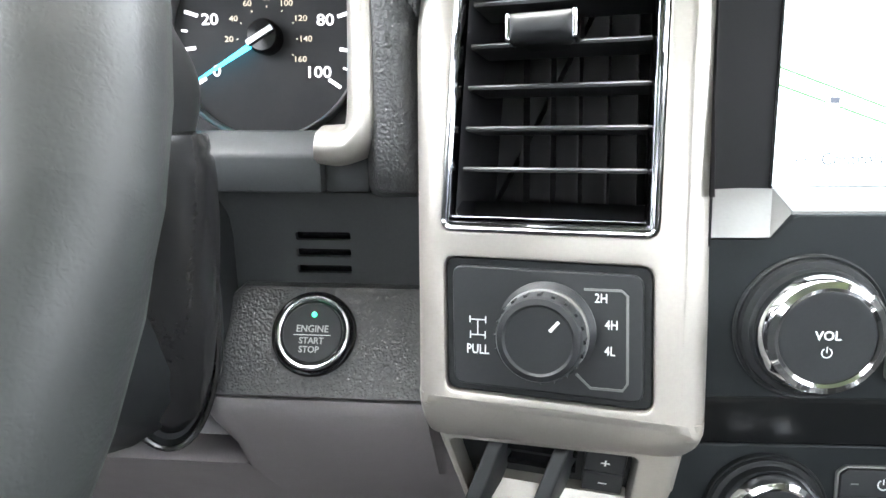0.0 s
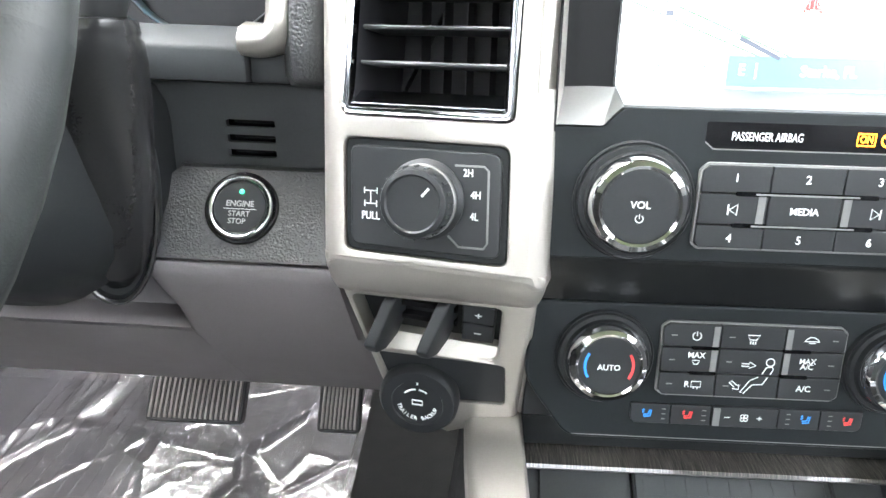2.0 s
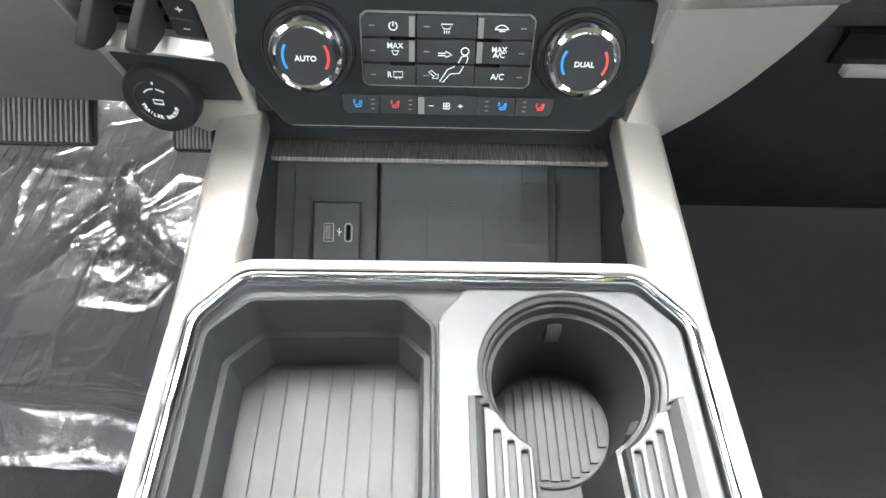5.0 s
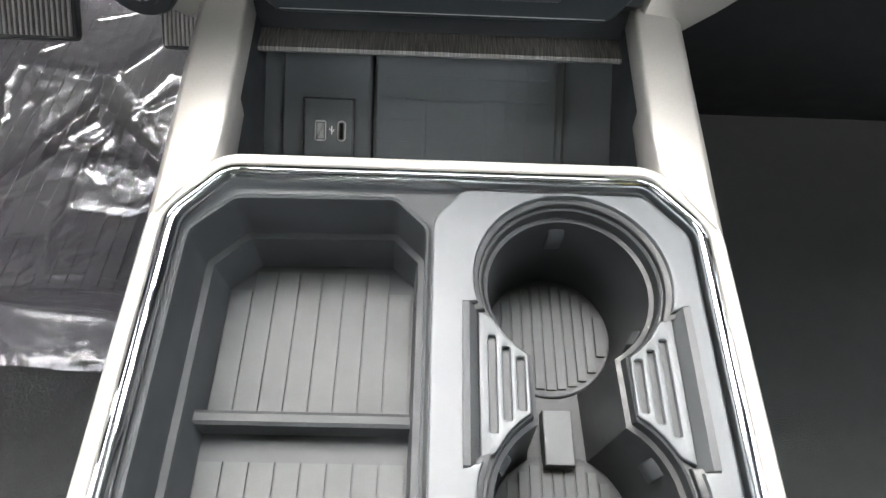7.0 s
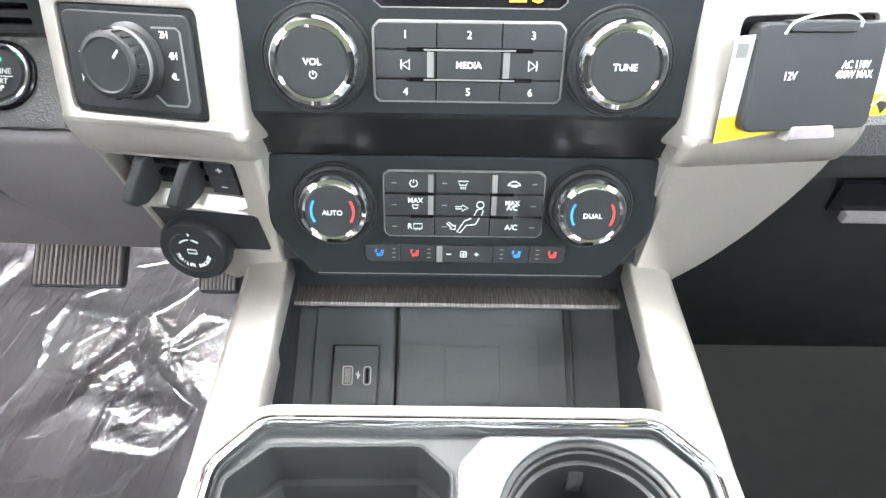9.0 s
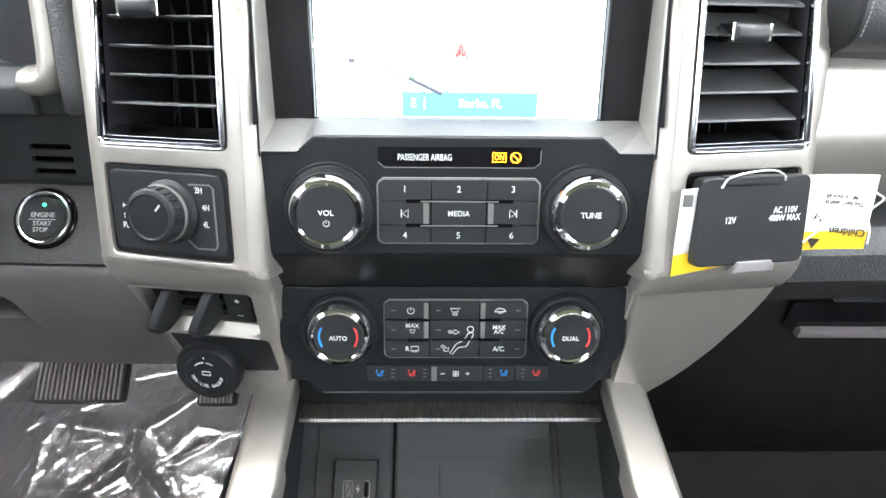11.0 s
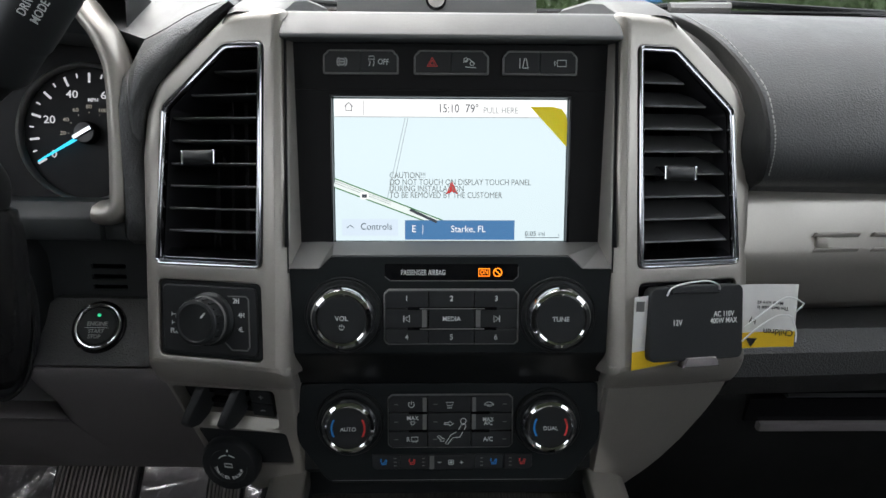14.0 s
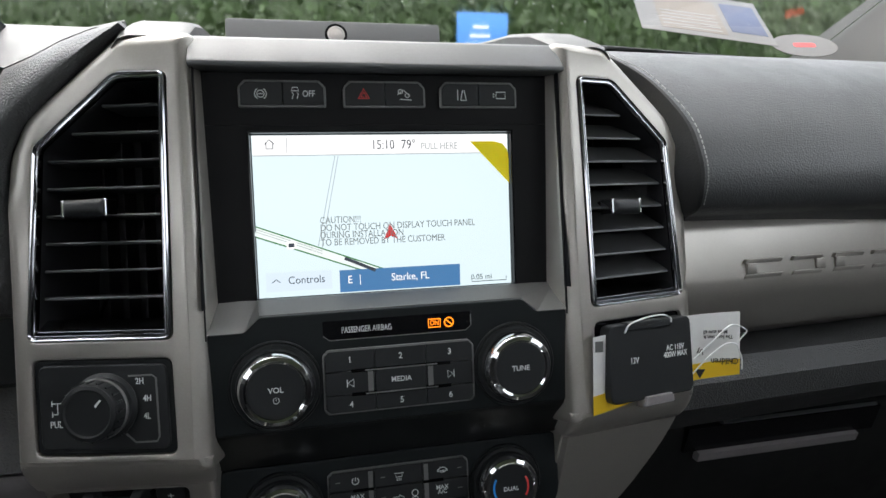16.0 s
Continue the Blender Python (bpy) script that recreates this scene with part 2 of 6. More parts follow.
def tube(path, r, n=8, closed=False, radii=None):
    """A round rod along a path."""
    rows = []
    pts = [Vector(p) for p in path]
    side = None
    for i, p in enumerate(pts):
        a = pts[i - 1] if (i or closed) else p
        b = pts[(i + 1) % len(pts)] if (i + 1 < len(pts) or closed) else p
        d = (b - a).normalized()
        if side is None:
            side = d.orthogonal().normalized()
        side = (side - d * side.dot(d)).normalized()
        up = d.cross(side)
        rr = radii[i] if radii else r
        rows.append([tuple(p + (side * math.cos(2 * math.pi * k / n) + up * math.sin(2 * math.pi * k / n)) * rr) for k in range(n)])
    if closed:
        return rings(rows + [rows[0]], False, False)
    return rings(rows)


def curve_points(pts, n=8):
    """A smooth path through points."""
    P = [Vector(p) for p in pts]
    P = [P[0] * 2 - P[1]] + P + [P[-1] * 2 - P[-2]]
    out = []
    for i in range(1, len(P) - 2):
        a, b, c, d = P[i - 1:i + 3]
        for j in range(n):
            t = j / n
            out.append(tuple(0.5 * ((2 * b) + (c - a) * t + (2 * a - 5 * b + 4 * c - d) * t * t + (3 * b - a - 3 * c + d) * t ** 3)))
    out.append(tuple(P[-2]))
    return out


def lettering(body, size, x, y, mat, parent, m, name="lettering", spin=0.0, depth=0.0002, align="CENTER", width=1.0, lift=0.0, bold=0.008):
    """Printed letters on a face."""
    cu = bpy.data.curves.new(name, "FONT")
    cu.body, cu.size, cu.align_x, cu.align_y, cu.extrude, cu.offset, cu.resolution_u = body, size, align, "CENTER", depth, size * bold, 3
    ob = bpy.data.objects.new(name, cu)
    scene.collection.objects.link(ob)
    bpy.context.view_layer.update()
    me = bpy.data.meshes.new_from_object(ob.evaluated_get(bpy.context.evaluated_depsgraph_get()))
    bpy.data.objects.remove(ob)
    bm = bmesh.new()
    bm.from_mesh(me)
    bpy.data.meshes.remove(me)
    bmesh.ops.transform(bm, matrix=pose(x, y, lift, 0, 0, spin) @ Matrix.Diagonal((width, 1, 1, 1)), verts=bm.verts)
    return part(name, bm, mat, parent, "", SPOT["at"] @ m, smooth=False)


def strokes(paths, r, mat, parent, m, name="symbol", lift=0.0, flat=0.25):
    """A printed line drawing: thin ribbons along paths of (x, y)."""
    bm = bmesh.new()
    for path in paths:
        closed = len(path) > 2 and path[0] == path[-1]
        pts = [Vector(p) for p in (path[:-1] if closed else path)]
        rows = []
        for i, p in enumerate(pts):
            a = pts[i - 1] if (i or closed) else p
            b = pts[(i + 1) % len(pts)] if (i + 1 < len(pts) or closed) else p
            d = (b - a).normalized() if (b - a).length > 0 else Vector((1, 0))
            q = Vector((-d.y, d.x)) * r
            rows.append([(p.x + q.x, p.y + q.y, lift), (p.x + q.x, p.y + q.y, lift + r * flat), (p.x - q.x, p.y - q.y, lift + r * flat), (p.x - q.x, p.y - q.y, lift)])
        if closed:
            rings(rows + [rows[0]], False, False, bm=bm)
        else:
            rings(rows, bm=bm)
    return part(name, bm, mat, parent, "", SPOT["at"] @ m, smooth=False)


def arc(cx, cy, r, a0, a1, n=14):
    return [(cx + r * math.cos(radians(a0 + (a1 - a0) * i / n)), cy + r * math.sin(radians(a0 + (a1 - a0) * i / n))) for i in range(n + 1)]


def plate(outline, holes, z0, z1, edge=0.0, hole_edge=0.0, square=-1e9):
    """A plate with openings that go through it; below square its outer edge stays sharp."""
    bm = bmesh.new()
    steps = [(z0, 0.0)] + ([(z1 - edge + edge * math.sin(radians(a)), edge * (1 - math.cos(radians(a)))) for a in (0, 30, 60, 90)] if edge else [(z1, 0.0)])
    rows = [[(*(p if p[1] < square else q), z) for p, q in zip(outline, inset(outline, d))] for z, d in steps]
    rings(rows, False, False, bm=bm)
    for h in holes:
        hs = [(z0, 0.0)] + ([(z1 - hole_edge + hole_edge * math.sin(radians(a)), hole_edge * (1 - math.cos(radians(a)))) for a in (0, 45, 90)] if hole_edge else [(z1, 0.0)])
        rings([[(x, y, z) for x, y in inset(h, -d)] for z, d in hs], False, False, bm=bm)
    for z in (z0, z1):
        bm.edges.ensure_lookup_table()
        rim = [e for e in bm.edges if e.is_boundary and all(abs(v.co.z - z) < 1e-7 for v in e.verts)]
        bmesh.ops.triangle_fill(bm, edges=rim, use_beauty=True)
    return bm

# ---- setting: cabin ----
ID = Matrix.Identity(4)


def box(x0, y0, z0, x1, y1, z1):
    return slab(rect(x0, y0, x1, y1), z0, z1)


part("floor", box(-0.90, -1.9, -0.03, 0.90, 0.62, 0.0), CARPET, None, "black carpeted truck cabin floor", ID, kind="structure", category="floor")
part("toe_board", extrude_x([(0.50, 0.0), (0.82, 0.36), (0.84, 0.34), (0.54, -0.03)], -0.90, 0.90), CARPET, None, "black carpeted sloping toe board", ID, kind="structure", category="floor")
part("wall_front", box(-0.90, 0.82, 0.30, 0.90, 0.85, 0.70), BLACK, None, "dark bulkhead behind the dashboard", ID, kind="structure", category="wall")
part("ceiling", box(-0.90, -1.9, 1.22, 0.90, -0.10, 1.25), HEADLINER, None, "pale cloth cabin headliner", ID, kind="structure", category="ceiling")
door_frame = [(-1.9, 0.66), (0.88, 0.66), (0.88, 0.70), (-0.10, 1.22), (-1.9, 1.22)]
door_hole = rounded([(-1.6, 0.82), (0.34, 0.82), (-0.14, 1.17), (-1.6, 1.17)], 0.04)
SIDE = Matrix(((0, 0, 1, 0), (1, 0, 0, 0), (0, 1, 0, 0), (0, 0, 0, 1)))
for k, x in (("wall_west", -0.93), ("wall_east", 0.90)):
    part(k, plate(door_frame, [door_hole], 0, 0.03), PILLAR, None, "grey cabin side with a window opening", Matrix.Translation((x, 0, 0)) @ SIDE, kind="structure", category="wall")
# unseen walls added below the windows, dark to cut fill light low down
for k, x in (("wall_low_west", -0.93), ("wall_low_east", 0.90)):
    part(k, box(x, -1.9, 0.0, x + 0.03, 0.88, 0.66), LOWWALL, None, "unseen lower cabin side, dark to cut fill light", ID, kind="structure", category="wall")
part("wall_low_rear", box(-0.90, -1.93, 0.0, 0.90, -1.90, 0.90), LOWWALL, None, "unseen lower back wall, dark to cut fill light", ID, kind="structure", category="wall")
BACK = Matrix(((1, 0, 0, 0), (0, 0, 1, 0), (0, 1, 0, 0), (0, 0, 0, 1)))
# unseen back wall; its opening is kept small to limit light from behind
part("wall_rear", plate(rect(-0.90, 0.90, 0.90, 1.22), [rounded(rect(-0.62, 0.95, 0.62, 1.15), 0.04)], 0, 0.03), HEADLINER, None, "unseen pale back wall with an opening sized for light", Matrix.Translation((0, -1.93, 0)) @ BACK, kind="structure", category="wall")
shield = part("windshield", rings([[(-0.89, 0.735, 0.735), (0.89, 0.735, 0.735), (0.89, -0.10, 1.22), (-0.89, -0.10, 1.22)], [(-0.89, 0.739, 0.738), (0.89, 0.739, 0.738), (0.89, -0.096, 1.223), (-0.89, -0.096, 1.223)]]), GLASS, None, "clear raked windshield wet with rain", ID, smooth=False, kind="structure", category="window")
shield.visible_shadow = False

# ---- outdoors ----
GRASS = material("wet_grass", (0.10, 0.135, 0.05), 0.9, 0, ("fine", 30, 0.03), 0.5, 0.6)
LEAF = material("dark_leaves", (0.035, 0.065, 0.018), 0.7, 0, None, 0.5, 0.5)
part("ground", box(-400, -400, -1.1, 400, 400, -1.0), GRASS, None, "wet green grass round the truck", ID, kind="structure", category="ground")
rng = random.Random(4)
bm = bmesh.new()
for i in range(42000):
    x, d = rng.uniform(-24, 24), rng.uniform(0, 9)
    top = 8 + 2.2 * math.sin(x * 0.7) + 1.3 * math.sin(x * 1.9 + 1)
    c = Vector((x, 17 + d, -1 + top * rng.random()))
    r = rng.uniform(0.06, 0.22)
    a, b = Vector((rng.gauss(0, 1), rng.gauss(0, 1), rng.gauss(0, 1))).normalized(), Vector((rng.gauss(0, 1), rng.gauss(0, 1), rng.gauss(0, 1))).normalized()
    b = (b - a * a.dot(b)).normalized()
    bm.faces.new([bm.verts.new(c + a * r), bm.verts.new(c + b * r * 0.6), bm.verts.new(c - a * r), bm.verts.new(c - b * r * 0.6)])
part("woods", bm, LEAF, None, "dark green trees beyond the grass", ID, smooth=False, kind="stuff", category="trees")
part("backdrop", box(-60, 30, -1, 60, 30.5, 9), LEAF, None, "dark far tree line", ID, kind="structure", category="trees")

SIGNBLUE = material("blue_sign_paint", (0.05, 0.20, 0.55), 0.5, 0, None, 0.15)
sign = thing("blue_sign", (3.18, 10.2, -1.0), "blue board with pale writing on a post", "sign", m=ID)
part("board", box(2.76, 10.2, 1.40, 3.62, 10.24, 2.0), SIGNBLUE, sign, "", ID, bevel=0.01)
part("post", box(3.12, 10.26, -1.0, 3.22, 10.32, 1.6), BLACK, sign, "", ID)
for i in range(3):
    part("writing_bar", box(2.92 + 0.05 * i, 10.185, 1.48 + 0.14 * i, 3.36 - 0.04 * i, 10.198, 1.52 + 0.14 * i), WHITE, sign, "", ID)

# ---- dashboard ----
dash = thing("dashboard", (0, 0.3, 0.5), "black and silver truck dashboard with grained padding", "dashboard")
UNDER = [(0.62, 0.70), (0.30, 0.66)]
# middle of the top, with its chamfered brow
part("top_cover", extrude_x([(-0.015, 0.7315), (-0.0148, 0.7345), (0.003, 0.7515), (0.008, 0.7535), (0.10, 0.766), (0.22, 0.782), (0.40, 0.794), (0.62, 0.78), (0.62, 0.70), (0.03, 0.70), (0.03, 0.7315)], -0.1205, 0.1205, steps=2), DASHTOP, dash, "smooth grey plastic top", bevel=0.0012, angle=18)
for s in (-1, 1):
    top = [(0.004, 0.7520), (0.014, 0.7585), (0.05, 0.772), (0.10, 0.783), (0.22, 0.800), (0.40, 0.805), (0.62, 0.78), (0.62, 0.755), (0.06, 0.747)]
    part("shoulder_cover", rings([[(s * x, y, z - e) for y, z in top] for x, e in ((0.1215, 0.003), (0.1245, 0.0005), (0.130, 0), (0.155, 0), (0.161, 0.002), (0.165, 0.008))]), DASHTOP, dash, "smooth grey plastic shoulder")
# passenger side padding
SPOT["at"] = PASSENGER
pad_edge = curve_points([(0.2365, 0.028, 0.628), (0.2365, 0.010, 0.636), (0.2365, 0.004, 0.655), (0.2365, 0.008, 0.675), (0.2335, 0.025, 0.705), (0.2175, 0.06, 0.742), (0.198, 0.11, 0.770), (0.180, 0.18, 0.787)], 5)
pad_edge += [(0.180, 0.30, 0.797), (0.180, 0.45, 0.795), (0.180, 0.62, 0.78), (0.2365, 0.62, 0.60), (0.2365, 0.06, 0.60)]
pad, pad_x = [(y, z) for x, y, z in pad_edge], [x for x, y, z in pad_edge]
part("passenger_pad", rings([[(x0 + (0.86 - x0) * u, y + (0.06 - 0.42 * max(0.0, y - 0.15)) * u, z) for (y, z), x0 in zip(pad, pad_x)] for u in (0, 0.02, 0.2, 0.5, 1)]), PAD, dash, "padded black skin with fine grain")
for s in (1,):
    part("rolled_edge", rings([[(s * (x0 - dx), y + dy, z) for (y, z), x0 in zip(pad, pad_x)] for dx, dy in ((0.045, 0.040), (0.022, 0.022), (0.0105, 0.012), (0.0075, 0.002), (0.005, -0.0035), (0.0022, -0.004), (0.0006, 0.0))]), ROLL, dash, "rolled padded edge beside the vent")
trim = [(0.034, 0.627), (0.026, 0.623), (0.0215, 0.615), (0.0135, 0.580), (0.0145, 0.562), (0.034, 0.533), (0.06, 0.52), (0.10, 0.52), (0.10, 0.627)]
silver_trim = part("trim_panel", extrude_x(trim, 0.2285, 0.84, 0.16, 6), SILVER, dash, "wide satin silver trim strip")
low = [(0.05, 0.5195), (0.028, 0.512), (0.018, 0.495), (0.020, 0.475), (0.045, 0.450), (0.085, 0.440), (0.13, 0.44), (0.13, 0.5195)]
part("lower_pad", extrude_x(low, 0.2305, 0.84, 0.12, 6), LEATHER, dash, "grained black lower padding")
glove = [(0.087, 0.4395), (0.082, 0.43), (0.10, 0.36), (0.15, 0.25), (0.19, 0.20), (0.24, 0.20), (0.2, 0.4395)]
glovebox = part("glovebox_door", extrude_x(glove, 0.165, 0.80, 0.05, 2), GLOVE, dash, "black plastic glovebox door with shade in its colour", bevel=0.004)

SPOT["at"] = STACK

# ---- centre stack ----
stack = thing("center_stack", (0, 0.05, 0.40), "black center stack between two satin silver columns", "dashboard console")
part("housing", extrude_x([(0.022, 0.735), (0.022, 0.585), (0.028, 0.47), (0.020, 0.392), (0.05, 0.372), (0.30, 0.372), (0.30, 0.735)], -0.1188, 0.1188), BLACK, stack)


def V(x, z):
    """The height along a column's face that lies at z."""
    return (z - 0.49 + 0.0246 * (x - 0.13)) * 1.005


def column(s):
    """One silver column: the upper face holds a vent and a panel, the lower one slants away under it."""
    fr = plane(-0.0303, 0.49, -0.10, s * 0.13, s * 14.3)
    X = lambda x: s * (x - 0.13) / 0.969
    Q = lambda pts: [(X(x), V(x, z)) for x, z in pts]
    outer = rounded(Q([(0.1190, 0.7545), (0.1625, 0.7535), (0.2205, 0.7040), (0.2305, 0.681), (0.2342, 0.650), (0.2342, 0.4880), (0.1190, 0.4880)]), 0.006)
    vent = rounded(Q([(0.1372, 0.5692), (0.2222, 0.5690), (0.2140, 0.6860), (0.1645, 0.7300), (0.1340, 0.7300)]), 0.005)
    panel = rounded(Q([(0.1376, 0.5006), (0.2202, 0.5006), (0.2207, 0.5580), (0.1386, 0.5580)]), 0.005)
    part("bezel", plate(outer, [vent, panel], -0.05, 0, 0.0092, 0.0015), SILVER, stack, "satin silver column trim", STACK @ fr)
    return fr, X


COL = {s: column(s) for s in (-1, 1)}
LOW = plane(-0.0153, 0.49, 0.45, -0.13, -9.0)
lx = lambda x: -(x - 0.13) / 0.988
lq = lambda pts: [(lx(x), (z - 0.49 - 0.0642 * (x - 0.13)) * 1.0966) for x, z in pts]
lower = lq([(0.1190, 0.4830), (0.1215, 0.3780), (0.165, 0.355), (0.2015, 0.376), (0.2140, 0.426), (0.2285, 0.4830)])
sw_hole = rounded(lq([(0.1368, 0.4690), (0.2200, 0.4690), (0.2105, 0.4300), (0.1372, 0.4300)]), 0.004)
tr_hole = rounded(lq([(0.1325, 0.4255), (0.2085, 0.4255), (0.197, 0.385), (0.1300, 0.3915)]), 0.004)
part("lower_bezel", plate(lower, [sw_hole, tr_hole], -0.03, 0, 0.0040, 0.002), SILVER, stack, "satin silver lower column", STACK @ LOW)
rows = []
for z, xi, xo in ((0.4760, 0.119, 0.2290), (0.4630, 0.1195, 0.2260), (0.4504, 0.120, 0.2220), (0.4380, 0.1203, 0.2168), (0.4250, 0.1205, 0.2102), (0.4135, 0.1208, 0.2045), (0.4025, 0.121, 0.1975), (0.3910, 0.1213, 0.1895), (0.3800, 0.1215, 0.1805), (0.340, 0.122, 0.140)):
    yi, yo = -0.0170 + 0.45 * (0.49 - z), -0.0153 + 0.45 * (0.49 - z) + 0.158 * (xo - 0.13)
    rows.append([(xi, yi + 0.05, z), (xi, yi + 0.004, z), (xi + 0.004, yi, z), (xo - 0.006, yo - 0.001, z), (xo, yo + 0.008, z), (xo - 0.01, yo + 0.08, z)])
part("lower_bezel", rings(rows), SILVER, stack, "satin silver lower column", angle=50)

def fold(s, face):
    """The rounded fold between the upper and the lower face of a column."""
    fr, X = COL[s]
    rows = []
    ends = [(0.1190, 0.0092), (0.1193, 0.0060), (0.1218, 0.0022), (0.1282, 0.0)]
    wide = [(0.2250, 0.0), (0.2314, 0.0022), (0.2339, 0.0060), (0.2342, 0.0092)]
    for x, back in ends + [(x, 0.0) for x in np.linspace(0.140, 0.215, 6)] + wide:
        low = 0.119 + (x - 0.119) * 0.955
        a, b = fr @ Vector((X(x), V(x, 0.4974), 0.0002 - back)), Vector(face(low)) + Vector((0, back * 0.7, 0))
        c = fr @ Vector((X(x), V(x, 0.4855), -0.0012 - back))
        rows.append([tuple(a * (1 - t) ** 2 + c * 2 * t * (1 - t) + b * t * t) for t in np.linspace(0, 1, 9)] + [tuple(b + Vector((0, 0.02, 0))), tuple(a + Vector((0, 0.02, 0)))])
    part("fold", rings(rows), SILVER, stack, "", angle=80)


fold(-1, lambda x: LOW @ Vector((lx(x), (-0.0175 - 0.0642 * (x - 0.13)) * 1.0966, 0.0004)))
fold(1, lambda x: (x, -0.0153 + 0.0079 + (x - 0.13) * 0.158 - 0.0008, 0.4725))

for s in (-1, 1):
    # the inner flank that runs down each column past the fold
    flank = [(-0.0215, 0.535), (-0.0240, 0.505), (-0.0225, 0.4960), (-0.0155, 0.4845), (-0.0068, 0.4740), (0.0105, 0.4350), (0.0330, 0.3850), (0.070, 0.3850), (0.070, 0.535)]
    part("flank", extrude_x([(y, z) for y, z in flank], s * 0.1186, s * 0.1207), SILVER, stack, "satin silver inner flank", bevel=0.0008)

# ---- console ----
SPOT["at"] = MIDDLE
CON = Matrix.Translation((0, -0.0483, 0.3302)) @ pose(0, 0, 0, 14.6) @ Matrix.Translation((0, -0.017, 0))
console = thing("center_console", (0, -0.2, 0.0), "black center console with silver and chrome rim", "center console")
co_out = [(-0.157, -0.45), (0.157, -0.45), (0.157, -0.020), (0.125, 0.018), (-0.125, 0.018), (-0.157, -0.020)]
co_r = rounded(co_out, 0.012)
part("rim", band(co_r, [(0.0, -0.02), (0.0, -0.003), (0.0025, 0.0), (0.0085, 0.0006), (0.0095, -0.001), (0.0095, -0.02)]), SILVER, console, "satin silver rim", MIDDLE @ CON)
part("chrome_strip", band(co_r, [(0.0097, -0.012), (0.0097, -0.0008), (0.0105, 0.0008), (0.0118, 0.0011), (0.0128, 0.0002), (0.0133, -0.0010), (0.0140, -0.0004), (0.0148, -0.0004), (0.0158, -0.0020), (0.0165, -0.0052), (0.0165, -0.016)]), CHROME, console, "chrome inner strip", MIDDLE @ CON)
part("side_shell", rings([[(x, y, z) for x, y in inset(co_r, d)] for z, d in ((-0.0205, 0.001), (-0.06, 0.004), (-0.35, -0.035))], False, False), BLACK, console, "", MIDDLE @ CON)
bin_top = rounded([(-0.1382, -0.40), (-0.0050, -0.40), (-0.0050, -0.0240), (-0.0242, -0.0045), (-0.1155, -0.0062), (-0.1382, -0.0290)], 0.004)
cup_x, cup_y, cup_r = 0.0715, -0.0565, 0.0475
wa = 59
cups = [(cup_x + cup_r * math.cos(radians(a)), cup_y + cup_r * math.sin(radians(a))) for a in range(-wa, 181 + wa, 8)]
cups += [(cup_x + cup_r * math.cos(radians(a)), cup_y - 0.112 + cup_r * math.sin(radians(a))) for a in range(180 - wa, 361 + wa, 8)]
# the opening of the cup holder widens at its waist
open_r, wide, half = 0.0525, 0.0575, 0.041
opening = [(cup_x + open_r * math.cos(radians(a)), cup_y + open_r * math.sin(radians(a))) for a in range(-20, 201, 8)]
opening += [(cup_x - wide, -0.1125 + half), (cup_x - wide, -0.1125 - half)]
opening += [(cup_x + open_r * math.cos(radians(a)), cup_y - 0.112 + open_r * math.sin(radians(a))) for a in range(160, 381, 8)]
opening += [(cup_x + wide, -0.1125 - half), (cup_x + wide, -0.1125 + half)]
part("tray_top", plate(inset(co_r, 0.0165), [bin_top, opening], -0.018, -0.011), RUBBER, console, "", MIDDLE @ CON)
steps = [(0.0, -0.011), (0.001, -0.0135), (0.002, -0.046), (0.0058, -0.047), (0.0066, -0.049), (0.0085, -0.078)]
part("storage_bin", rings([[(x, y, z) for x, y in inset(bin_top, d)] for d, z in steps], False, True), RUBBER, console, "stepped black storage bin", MIDDLE @ CON)
part("cup_well", rings([[(x, y, z) for x, y in inset(cups, d)] for d, z in ((-0.0005, -0.0095), (0.0005, -0.0105), (0.0010, -0.017), (0.0035, -0.018), (0.006, -0.07), (0.008, -0.085))], False, True), WELL, console, "black twin cup well with shade in its colour", MIDDLE @ CON)
pl_out = rounded([(-0.0030, -0.42), (0.1382, -0.42), (0.1382, -0.0275), (0.1160, -0.0028), (0.0135, -0.0020), (-0.0030, -0.0220)], 0.005)
part("cup_ledge", plate(inset(opening, -0.001), [cups], -0.016, -0.0105, 0, 0.001), RUBBER, console, "stepped ring round the cups", MIDDLE @ CON)
part("cup_ring", rings([[(x, y, z) for x, y in inset(opening, d)] for d, z in ((-0.0005, -0.0108), (-0.0003, -0.006), (0.0022, -0.0066), (0.0030, -0.0075), (0.0032, -0.0106))], False, False), WELL, console, "", MIDDLE @ CON)
part("cup_plate", plate(pl_out, [opening], -0.0108, -0.003, 0.0015, 0.0015), PLATE, console, "satin grey cup holder surround", MIDDLE @ CON)

